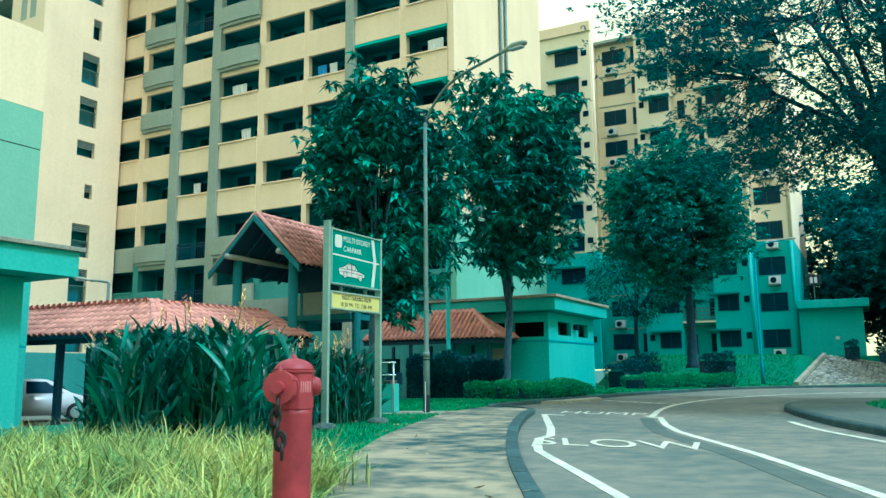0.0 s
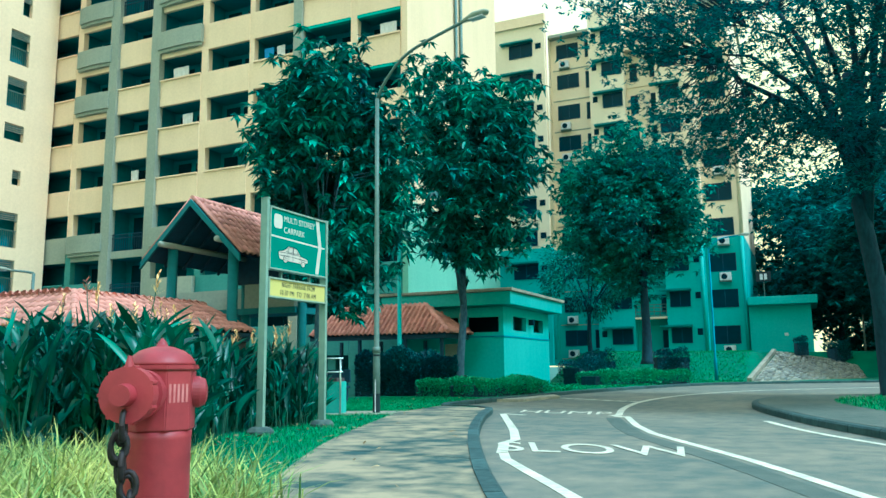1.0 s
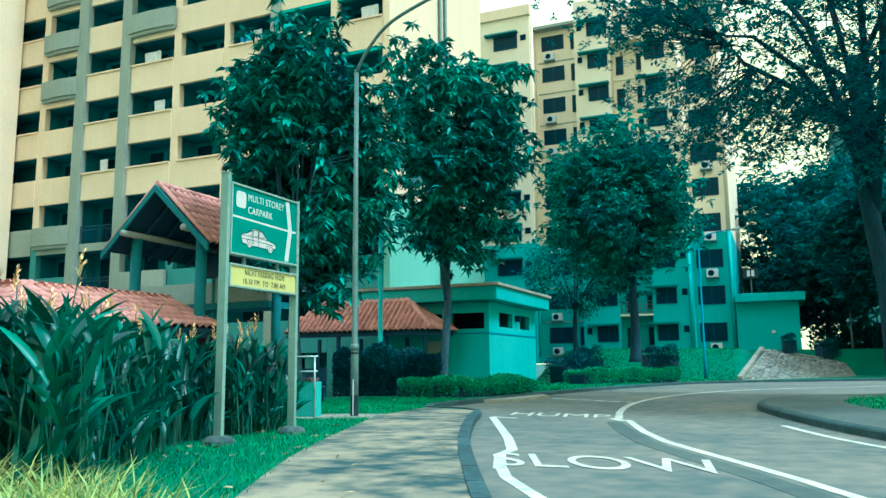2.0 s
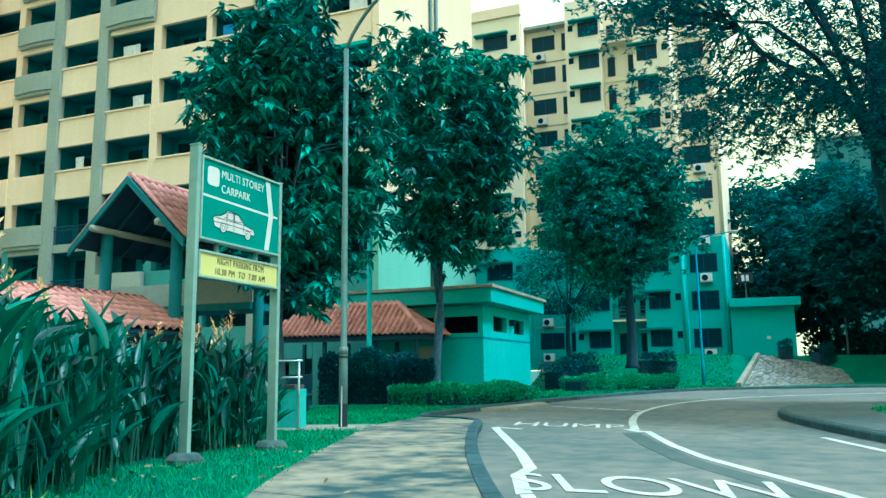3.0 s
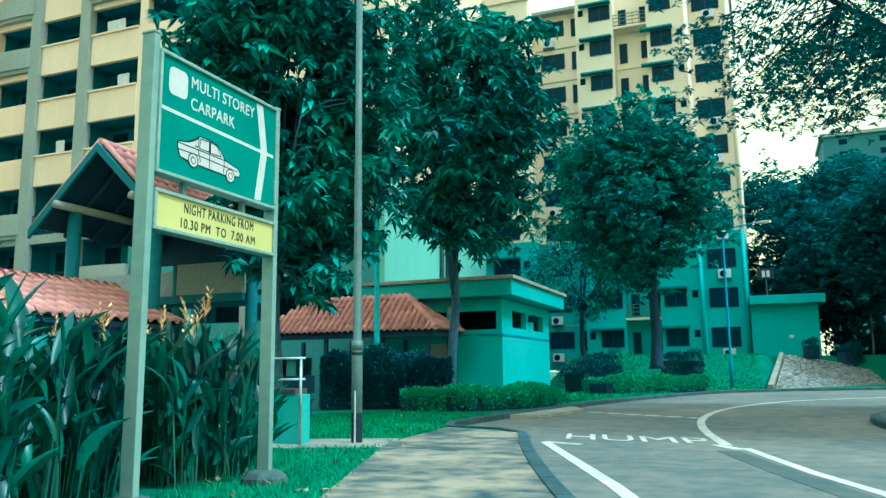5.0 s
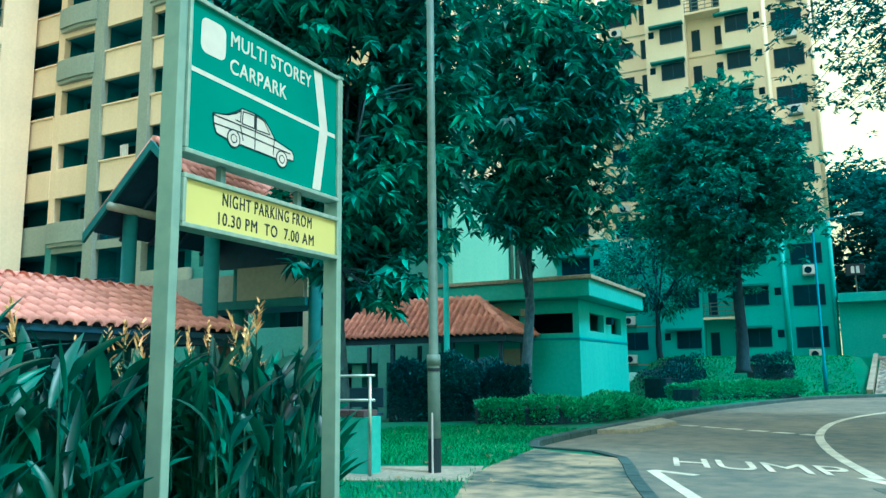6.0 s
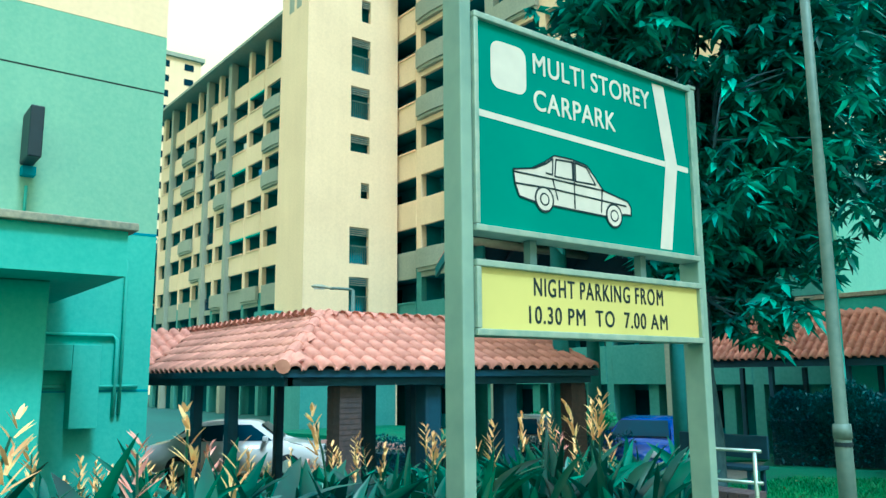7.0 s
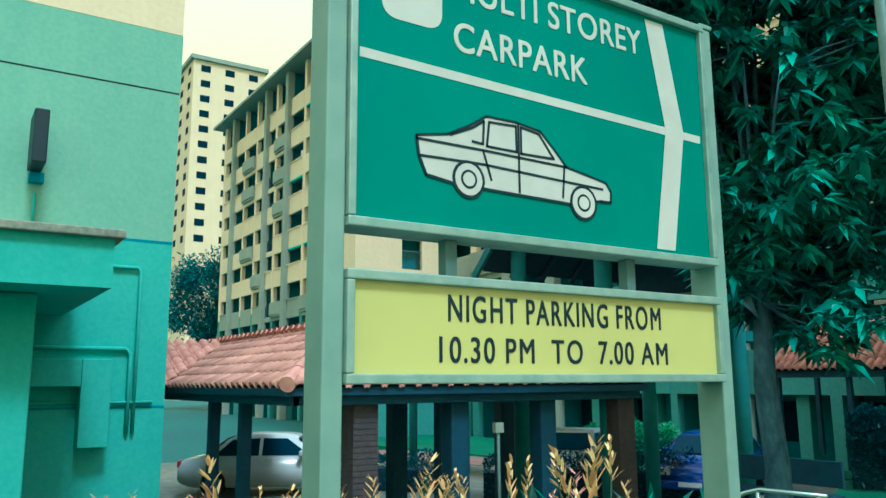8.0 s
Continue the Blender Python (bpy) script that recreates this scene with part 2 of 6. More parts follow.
def box(bm, x0, x1, y0, y1, z0, z1, bevel=0.0):
    x0, x1, y0, y1, z0, z1 = min(x0, x1), max(x0, x1), min(y0, y1), max(y0, y1), min(z0, z1), max(z0, z1)
    vs = [bm.verts.new((x, y, z)) for x in (x0, x1) for y in (y0, y1) for z in (z0, z1)]
    fs = [bm.faces.new([vs[i] for i in q]) for q in ((0, 1, 3, 2), (4, 6, 7, 5), (0, 4, 5, 1), (2, 3, 7, 6), (0, 2, 6, 4), (1, 5, 7, 3))]
    if bevel:
        es = list({e for f in fs for e in f.edges})
        bmesh.ops.bevel(bm, geom=es, offset=bevel, segments=2, affect="EDGES", profile=0.5)
    return bm


def bx(*a, bevel=0.0):
    return box(bmesh.new(), *a, bevel=bevel)


def tube(bm, pts, radii, n=8, cap=True):
    """A tapered round bar along points."""
    pts = [Vector(p) for p in pts]
    if not hasattr(radii, "__len__"):
        radii = [radii] * len(pts)
    rings = []
    side = None
    for i, p in enumerate(pts):
        d = (pts[min(i + 1, len(pts) - 1)] - pts[max(i - 1, 0)]).normalized()
        if side is None:
            side = d.orthogonal().normalized()
        side = (side - d * side.dot(d)).normalized()
        up = d.cross(side)
        rings.append([bm.verts.new(p + float(radii[i]) * (math.cos(2 * math.pi * k / n) * side + math.sin(2 * math.pi * k / n) * up)) for k in range(n)])
    for a, b in zip(rings, rings[1:]):
        for k in range(n):
            bm.faces.new((a[k], a[(k + 1) % n], b[(k + 1) % n], b[k]))
    if cap:
        bm.faces.new(rings[0][::-1])
        bm.faces.new(rings[-1])
    return bm


def tb(pts, radii, n=8):
    return tube(bmesh.new(), pts, radii, n)


def lathe(bm, profile, n=20, centre=(0, 0, 0)):
    """A turned solid about z from (radius, height) pairs."""
    return tube(bm, [(centre[0], centre[1], centre[2] + z) for _, z in profile], [max(r, 0.001) for r, _ in profile], n)


def slab(bm, outline, z0, z1):
    """An upright prism on a flat outline."""
    lo = [bm.verts.new((x, y, z0)) for x, y in outline]
    hi = [bm.verts.new((x, y, z1)) for x, y in outline]
    bm.faces.new(lo[::-1])
    bm.faces.new(hi)
    for i in range(len(outline)):
        j = (i + 1) % len(outline)
        bm.faces.new((lo[i], lo[j], hi[j], hi[i]))
    return bm


def smooth_line(pts, step=0.6):
    """A smooth curve through plan points (Catmull-Rom)."""
    pts = [Vector((*p, 0)) if len(p) == 2 else Vector(p) for p in pts]
    out = []
    for i in range(len(pts) - 1):
        p0, p1, p2, p3 = pts[max(i - 1, 0)], pts[i], pts[i + 1], pts[min(i + 2, len(pts) - 1)]
        n = max(1, int((p2 - p1).length / step))
        for k in range(n):
            t = k / n
            out.append(0.5 * (2 * p1 + (p2 - p0) * t + (2 * p0 - 5 * p1 + 4 * p2 - p3) * t * t + (3 * p1 - p0 - 3 * p2 + p3) * t**3))
    out.append(pts[-1])
    return [(p.x, p.y) for p in out]


def offset_line(line, d):
    """The plan line moved d metres to its left."""
    out = []
    for i, p in enumerate(line):
        a, b = Vector(line[max(i - 1, 0)]), Vector(line[min(i + 1, len(line) - 1)])
        t = (b - a).normalized()
        out.append((p[0] - t.y * d, p[1] + t.x * d))
    return out


def ribbon(line, width, z, thick=0.004, bm=None):
    """A flat band along a plan line."""
    bm = bm or bmesh.new()
    a, b = offset_line(line, width / 2), offset_line(line, -width / 2)
    for i in range(len(line) - 1):
        slab(bm, [a[i], b[i], b[i + 1], a[i + 1]], z - thick, z)
    return bm


rng = np.random.default_rng(5)


def mesh_from(name, verts, faces, smooth=False):
    """A mesh from arrays: verts (n, 3), faces (m, 3 or 4)."""
    me = bpy.data.meshes.new(name)
    k = faces.shape[1]
    me.vertices.add(len(verts))
    me.vertices.foreach_set("co", np.ascontiguousarray(verts, np.float32).ravel())
    me.loops.add(faces.size)
    me.loops.foreach_set("vertex_index", np.ascontiguousarray(faces, np.int32).ravel())
    me.polygons.add(len(faces))
    me.polygons.foreach_set("loop_start", np.arange(0, faces.size, k, dtype=np.int32))
    if smooth:
        me.polygons.foreach_set("use_smooth", np.ones(len(faces), bool))
    me.update(calc_edges=True)
    return me


def unit(v):
    return v / np.maximum(np.linalg.norm(v, axis=-1, keepdims=True), 1e-9)


def leaves(name, base, way, length, width, fold=0.25, droop=0.25):
    """Pointed leaves: each a folded blade of four triangles from its base along its way."""
    n = len(base)
    way = unit(way)
    side = unit(np.cross(way, rng.normal(size=(n, 3)) * 0.35 + (0, 0, 1)))
    up = np.cross(side, way)
    ln, wd = np.broadcast_to(length, n)[:, None], np.broadcast_to(width, n)[:, None]
    mid = base + way * ln * 0.45 - up * wd * fold
    tip = base + way * ln + (0, 0, -1) * ln * droop
    l = base + way * ln * 0.42 + side * wd / 2
    r = base + way * ln * 0.42 - side * wd / 2
    v = np.stack([base, l, mid, r, tip], 1).reshape(-1, 3)
    f = np.array([(0, 2, 1), (0, 3, 2), (1, 2, 4), (2, 3, 4)])
    faces = (np.arange(n)[:, None, None] * 5 + f[None]).reshape(-1, 3)
    return mesh_from(name, v, faces)


def blades(name, base, way, length, width, bend=0.5, n_seg=3):
    """Grass-like blades that bend over as they rise."""
    n = len(base)
    way = unit(way)
    side = unit(np.cross(way, (0, 0, 1.0)) + rng.normal(size=(n, 3)) * 0.05)
    flat = way * (1, 1, 0)
    ln, wd, bd = (np.broadcast_to(q, n)[:, None] for q in (length, width, bend))
    rows = []
    for k in range(n_seg):
        t = k / n_seg
        c = base + way * ln * t + (unit(flat) * 0.6 - (0, 0, 0.5)) * ln * bd * t * t
        w = wd * (1 - 0.75 * t * t) * (0.65 + 0.7 * t if t < 0.5 else 1)
        rows += [c + side * w / 2, c - side * w / 2]
    tip = base + way * ln + (unit(flat) * 0.6 - (0, 0, 0.5)) * ln * bd
    v = np.stack([*rows, tip], 1).reshape(-1, 3)
    per = 2 * n_seg + 1
    f = []
    for k in range(n_seg - 1):
        a = 2 * k
        f += [(a, a + 1, a + 3), (a, a + 3, a + 2)]
    f.append((per - 3, per - 2, per - 1))
    faces = (np.arange(n)[:, None, None] * per + np.array(f)[None]).reshape(-1, 3)
    return mesh_from(name, v, faces)


def broad_blades(name, base, way, length, width, bend, n_seg=6):
    """Lance-shaped leaves with a keeled midrib that arch over as they rise."""
    n = len(base)
    way = unit(way)
    side = unit(np.cross(way, (0, 0, 1.0)) + rng.normal(size=(n, 3)) * 0.25)
    keel = np.cross(side, way)
    flat = unit(way * (1, 1, 0))
    ln, wd, bd = (np.broadcast_to(q, n)[:, None] for q in (length, width, bend))
    rows = []
    for k in range(n_seg + 1):
        t = k / n_seg
        c = base + way * ln * t + (flat * 0.6 - (0, 0, 0.5)) * ln * bd * t * t
        w = wd * max(0.04, math.sin(math.pi * min(0.06 + 0.94 * t, 1.0)) ** 0.75) * (1.15 - 0.3 * t)
        rows += [c + side * w / 2 + keel * w * 0.2, c - keel * w * 0.05, c - side * w / 2 + keel * w * 0.2]
    v = np.stack(rows, 1).reshape(-1, 3)
    f = []
    for k in range(n_seg):
        a = 3 * k
        f += [(a, a + 1, a + 4, a + 3), (a + 1, a + 2, a + 5, a + 4)]
    faces = (np.arange(n)[:, None, None] * 3 * (n_seg + 1) + np.array(f)[None]).reshape(-1, 4)
    return mesh_from(name, v, faces, True)


def inside(pts, poly):
    """Which plan points lie inside an outline."""
    x, y = pts[:, 0], pts[:, 1]
    hit = np.zeros(len(pts), bool)
    for (x0, y0), (x1, y1) in zip(poly, poly[1:] + poly[:1]):
        cross = (y0 > y) != (y1 > y)
        hit ^= cross & (x < (x1 - x0) * (y - y0) / ((y1 - y0) or 1e-9) + x0)
    return hit


def scatter(poly, n):
    p = np.array(poly)
    pts = rng.uniform(p.min(0), p.max(0), (n, 2))
    return pts[inside(pts, list(map(tuple, poly)))]


def lettering(name, body, size, width, material, parent, at, label="", bold=0.003, squeeze=0.95):
    """Raised lettering in the board's plane (board faces +x; at: y of its left edge and z of its baseline)."""
    cu = bpy.data.curves.new(name, "FONT")
    cu.body, cu.size, cu.extrude = body, size, 0.001
    tmp = bpy.data.objects.new(name, cu)
    me = bpy.data.meshes.new_from_object(tmp)
    bpy.data.objects.remove(tmp)
    co = np.empty(len(me.vertices) * 3, np.float32)
    me.vertices.foreach_get("co", co)
    co = co.reshape(-1, 3)
    lo, hi = co.min(0), co.max(0)
    sx = width / (hi[0] - lo[0])
    sz = size / (hi[1] - lo[1])
    out = np.stack([co[:, 2] + at[0], (co[:, 0] - lo[0]) * sx + at[1], (co[:, 1] - lo[1]) * sz + at[2]], 1)
    me.vertices.foreach_set("co", np.ascontiguousarray(out, np.float32).ravel())
    me.update()
    me.materials.clear()
    me.materials.append(material)
    # letters: loose outlines that overlap along the line belong together
    src = bmesh.new()
    src.from_mesh(me)
    todo, spans = set(src.verts), []
    while todo:
        stack, isle = [todo.pop()], []
        while stack:
            q = stack.pop()
            isle.append(q)
            for e in q.link_edges:
                o = e.other_vert(q)
                if o in todo:
                    todo.remove(o)
                    stack.append(o)
        spans.append((min(q.co.y for q in isle), max(q.co.y for q in isle)))
    src.free()
    spans.sort()
    cells = []
    for lo_, hi_ in spans:
        if cells and lo_ < cells[-1][1] - 0.001:
            cells[-1][1] = max(cells[-1][1], hi_)
        else:
            cells.append([lo_, hi_])
    for lo_, hi_ in cells:
        letter = bmesh.new()
        for dy, dz, dx in ((0, 0, 0), (bold, 0, 0.0003), (0, bold, 0.0005), (bold, bold, 0.0007)):
            one = bmesh.new()
            one.from_mesh(me)
            bmesh.ops.delete(one, geom=[q for q in one.verts if not lo_ - 1e-4 <= q.co.y <= hi_ + 1e-4], context="VERTS")
            mid_ = (lo_ + hi_) / 2
            for q in one.verts:
                q.co += Vector((dx, (q.co.y - mid_) * (squeeze - 1) + dy, dz))
            tmp_me = bpy.data.meshes.new(name)
            one.to_mesh(tmp_me)
            one.free()
            letter.from_mesh(tmp_me)
            bpy.data.meshes.remove(tmp_me)
        out_me = bpy.data.meshes.new(name)
        letter.to_mesh(out_me)
        letter.free()
        part(name, out_me, material, parent, label)
    bpy.data.meshes.remove(me)


# ---- ground, road, kerbs ----
KERB = smooth_line([(3.6, -4.5), (1.75, -0.4), (0.55, 2.0), (-0.75, 4.6), (-2.13, 7.4), (-3.2, 9.55), (-4.68, 12.9), (-5.74, 15.6), (-6.58, 18.0), (-7.15, 19.8), (-7.75, 20.55), (-8.8, 20.9),
                    (-9.2, 22.0), (-9.1, 24.7), (-8.75, 28.6), (-8.5, 32.2), (-7.4, 38.0), (-5.6, 44.5), (-3.0, 47.8), (0.3, 50.0), (9, 55), (24, 64), (46, 76)], 0.85)
INNER = offset_line(KERB, 0.16)
ISLAND = smooth_line([(12, -4), (6.2, 4), (2.6, 9.8), (0.95, 13.2), (0.25, 15.4), (-0.5, 17.4), (-1.45, 20.9), (-1.9, 23.6), (-1.75, 26.2), (-0.9, 28.0), (1.2, 30.0), (5, 33.5), (12, 39), (24, 47), (46, 60)], 0.85)
ISLAND_IN = offset_line(ISLAND, -0.16)
PATH_LEFT = smooth_line([(1.9, -4.5), (0.0, -0.6), (-1.1, 1.7), (-2.3, 4.3), (-3.6, 6.65), (-4.7, 8.4), (-5.98, 11.0), (-7.06, 13.7), (-7.88, 16.0), (-8.4, 17.4), (-8.65, 19.5), (-8.75, 20.5)], 0.85)

ground = solo("ground", slab(bmesh.new(), [(-2500, -2500), (2500, -2500), (2500, 2500), (-2500, 2500)], -1.4, -0.72), FAR_GROUND, "flat green ground reaching to the horizon", "ground", kind="structure")
road = solo("road", slab(bmesh.new(), [*KERB, (60, 76), (60, -6), (3.6, -6)], -0.5, -0.10), ASPHALT, "grey asphalt two-lane road with white markings", "road", kind="structure")
verge = solo("verge", slab(bmesh.new(), [*INNER, (46, 130), (-16.2, 130), (-16.2, 33.4), (-15.2, 27), (-13.6, 23.5), (-13.4, 14), (-13.4, 6), (-13, -6), (3.0, -6)][::-1], -0.72, 0.0), GRASS_SOIL, "raised green grass verge beside the road", "ground", kind="structure")
island = solo("island_verge", slab(bmesh.new(), [*ISLAND_IN, (46, -5), (12.4, -5)], -0.5, 0.02), GRASS_SOIL, "raised grass and soil verge inside the bend", "ground", kind="structure")
footpath = thing("footpath", (0, 0, 0), "weathered concrete footpath with lighter and darker patches along the kerb", "footpath", kind="structure")
carpark = solo("carpark_floor", slab(bmesh.new(), [(-34, 5), (-13.45, 5), (-13.45, 23.4), (-15.2, 27), (-16.2, 33), (-34, 33)], -0.75, -0.62), ASPHALT, "dark asphalt floor of the car park", "ground", kind="structure")

# footpath slabs, one after another along the kerb
pk = [p for p in offset_line(KERB, 0.16)]


def resample(line, n):
    v = np.array(line)
    s = np.r_[0, np.cumsum(np.linalg.norm(np.diff(v, axis=0), axis=1))]
    q = np.linspace(0, s[-1], n)
    return np.stack([np.interp(q, s, v[:, 0]), np.interp(q, s, v[:, 1])], 1)


right_edge = resample([p for p in pk if p[1] < 20.4 and p[0] > -7.75], 9)
left_edge = resample(PATH_LEFT, 9)
fine_right, fine_left = resample([p for p in pk if p[1] < 20.4 and p[0] > -7.75], 49), resample(PATH_LEFT, 49)
for i in range(8):
    q = [tuple(p) for p in fine_right[6 * i:6 * i + 7]] + [tuple(p) for p in fine_left[6 * i:6 * i + 7][::-1]]
    part("path_slab", slab(bmesh.new(), q, 0.001, 0.012 + 0.003 * (i % 2)), PATH_M, footpath)

kerb = thing("kerb", (0, 0, 0), "dark weathered concrete kerb blocks along the road", "kerb", kind="structure")
for line, inner in ((KERB, INNER), (ISLAND, ISLAND_IN)):
    for i in range(len(line) - 1):
        a, b, c, d = (np.array(p) for p in (line[i], line[i + 1], inner[i + 1], inner[i]))
        g = 0.012
        u = (b - a) / np.linalg.norm(b - a) * g
        o = [tuple(a + u), tuple(b - u), tuple(c - u), tuple(d + u)]
        bm = bmesh.new()
        lo = [bm.verts.new((*p, -0.4)) for p in o]
        rim = (np.array(d) - a) * 0.18
        mid = [bm.verts.new((*p, 0.0)) for p in o]
        top = [bm.verts.new((*(np.array(p) + w), 0.026)) for p, w in zip(o, (rim, rim, 0 * rim, 0 * rim))]
        for r0, r1 in ((lo, mid), (mid, top)):
            for k in range(4):
                bm.faces.new((r0[k], r0[(k + 1) % 4], r1[(k + 1) % 4], r1[k]))
        bm.faces.new(top)
        part("kerb_block", bm, KERB_M, kerb)

solo("crossing_path", slab(bmesh.new(), [(-8.2, 17.0), (-8.6, 18.3), (-13.4, 16.4), (-13.4, 15.3)], 0.001, 0.009), CONC, "pale concrete path branching across the grass", "footpath", kind="structure")
solo("kerb_apron", slab(bmesh.new(), [(-9.25, 25.0), (-8.35, 25.4), (-8.05, 28.2), (-8.72, 29.6)], -0.11, -0.02), CONC, "pale concrete drop-kerb apron at the road edge", "apron", kind="structure")

# ---- road markings ----
ZM = -0.094


def marking(name, bm, label):
    return solo(name, bm, PAINT, label, "road marking", kind="structure")


solo("verge_apron", slab(bmesh.new(), [*[p for p in ISLAND_IN if 6 < p[1] < 34], *offset_line([p for p in ISLAND_IN if 6 < p[1] < 34], -1.7)[::-1]], 0.0, 0.032), PATCH, "worn concrete apron behind the inner kerb", "pavement", kind="structure")
solo("repair_strip", ribbon(smooth_line([(4.5, -1), (2.1, 4.0), (-0.12, 8.9), (-1.45, 11.95), (-3.03, 15.1), (-3.6, 16.75), (-4.2, 18.8)], 0.9), 0.28, ZM - 0.002), PATCH, "dark asphalt strip beside the centre line", "road", kind="structure")
marking("edge_line", ribbon(smooth_line([(4.6, -3.2), (2.4, 0.9), (0.6, 4.1), (-1.75, 8.15), (-2.65, 9.62), (-3.75, 11.4), (-4.0, 12.0)], 0.9), 0.12, ZM), "worn white road edge line")
marking("hump_edge", ribbon([(-4.0, 11.95), (-4.42, 13.15), (-4.45, 13.7), (-5.05, 15.3), (-6.78, 19.45)], 0.14, ZM), "white line narrowing towards the road hump")
marking("hump_corner", ribbon([(-6.8, 19.5), (-6.2, 19.2)], 0.14, ZM - 0.001), "short white corner line of the hump")
marking("centre_line", ribbon(smooth_line([(4.8, -1), (2.4, 4.2), (0.16, 9.02), (-1.17, 12.05), (-2.78, 15.25), (-3.32, 16.75), (-4.0, 19.2)], 0.9), 0.13, ZM), "white centre line of the bending road")
marking("centre_kink", ribbon([(-4.05, 19.0), (-4.4, 19.62)], 0.16, ZM - 0.001), "white kink in the centre line at the hump")
marking("centre_line", ribbon(smooth_line([(-4.25, 19.55), (-4.75, 22.5), (-5.0, 26.0), (-4.75, 30.0), (-3.9, 33.6), (-2.3, 37), (1.5, 41), (9, 46.5), (24, 56)], 0.8), 0.15, ZM), "white centre line of the far bend")
marking("lane_line", ribbon(smooth_line([(2.3, 11.6), (1.0, 13.2), (0.15, 14.6), (-0.75, 16.6), (-1.35, 18.6)], 0.8), 0.12, ZM), "thin white line beside the inner kerb")
for i in range(6):
    x = -7.9 + 0.52 * i
    marking("hump_dash", ribbon([(x, 28.05 - 0.4 * i), (x + 0.34, 27.8 - 0.4 * i)], 0.22, ZM), "short white dash across the road hump")


def word(name, body, o, r, u, z, material, label, category):
    """A word laid flat on the road: o its lower left corner, r its whole width, u its whole height."""
    cu = bpy.data.curves.new(name, "FONT")
    cu.body, cu.size, cu.extrude = body, 1.0, 0.002
    tmp = bpy.data.objects.new(name, cu)
    me = bpy.data.meshes.new_from_object(tmp)
    bpy.data.objects.remove(tmp)
    co = np.empty(len(me.vertices) * 3, np.float32)
    me.vertices.foreach_get("co", co)
    co = co.reshape(-1, 3)
    lo, hi = co.min(0), co.max(0)
    s = (co - lo) / (hi - lo)
    out = np.zeros_like(co)
    out[:, :2] = np.array(o) + s[:, :1] * np.array(r) + s[:, 1:2] * np.array(u)
    out[:, 2] = z - 0.002 + 0.002 * s[:, 2]
    me.vertices.foreach_set("co", np.ascontiguousarray(out, np.float32).ravel())
    me.update()
    me.materials.clear()
    return solo(name, me, material, label, category, kind="structure")


word("road_word", "SLOW", (-4.14, 12.18), (2.48, 0.07), (-0.42, 1.1), ZM + 0.003, PAINT, "white painted word SLOW on the asphalt", "road marking")
word("road_word", "HUMP", (-6.62, 20.05), (2.2, -0.42), (-0.2, 1.0), ZM + 0.003, PAINT, "white painted word HUMP on the asphalt", "road marking")

# ---- embankment with its stone-pitched end ----


def bank_height(x, y):
    """Height of the lawn that climbs from the far kerb to the second block."""
    k = np.array(INNER)
    k = k[k[:, 1] > 27]
    d = np.min(np.hypot(x[..., None] - k[:, 0], y[..., None] - k[:, 1]), -1)
    t = np.clip((d - 2.0) / 7.0, 0, 1)
    return 0.02 + 1.75 * t * t * (3 - 2 * t)


gx, gy = np.meshgrid(np.linspace(-17, 33, 150), np.linspace(30, 90, 150), indexing="ij")
kx = np.interp(gy, [p[1] for p in INNER if p[1] > 30], [p[0] for p in INNER if p[1] > 30])
inside_bank = (gx < kx - 0.4) & (gx > -16.0)
cut = np.clip((gx + 3.6) / 1.2, 0, 1) * np.clip((64.2 - gy + 0.2 * (gx + 3.4)) / 1.6, 0, 1)
zz = np.where(inside_bank, bank_height(gx, gy) * (1 - cut) * np.clip((gx + 11.0) / 1.5 + np.clip((gy - 40.5) / 3, 0, 2), 0, 1) + 0.005, -0.3)
idx = np.arange(gx.size).reshape(gx.shape)
quads = np.stack([idx[:-1, :-1], idx[1:, :-1], idx[1:, 1:], idx[:-1, 1:]], -1).reshape(-1, 4)
lawn_bank = part("lawn_bank", mesh_from("lawn_bank", np.stack([gx, gy, zz], -1).reshape(-1, 3), quads, True), GRASS_SOIL)
tagged(lawn_bank, "green grass bank rising towards the far block", "grass bank", kind="structure")

# ---- block with galleries ----
Y0, STOREY = 34.1, 2.75
block = thing("apartment_block", (-30, 40, -0.7), "long cream slab block with open galleries and teal lower storeys", "apartment building")
BO = Matrix.Translation((30, -40, 0.7))


def bpart(name, bm, material, label="", parent=None, smooth=False):
    """A part of the block, given in world metres."""
    return part(name, bm, material, parent or block, label, smooth, BO if parent is None else None)


ROWS_Z = [11.26 + STOREY * k for k in range(-3, 6)]
TOP = 27.4
bpart("wall", bx(-82, -16.95, 35.6, 45.7, -0.7, TOP), RECESS_SHADE, "recessed gallery wall with shade put into its colour")
for z0, z1, m in ((-0.7, 8.55, MINT), (8.55, TOP + 1.2, CREAM)):
    bpart("end_wall", bx(-16.94, -16.66, 34.1, 45.9, z0 + 0.002, z1), m, "blank end wall")
bm = bx(-82.6, -16.4, 33.1, 46.3, TOP, TOP + 0.22)
bpart("roof", bm, GREY, "flat roof slab with projecting eave")
bpart("roof", bx(-82, -16.9, 34.4, 45.5, TOP + 0.22, TOP + 0.9), CREAM)

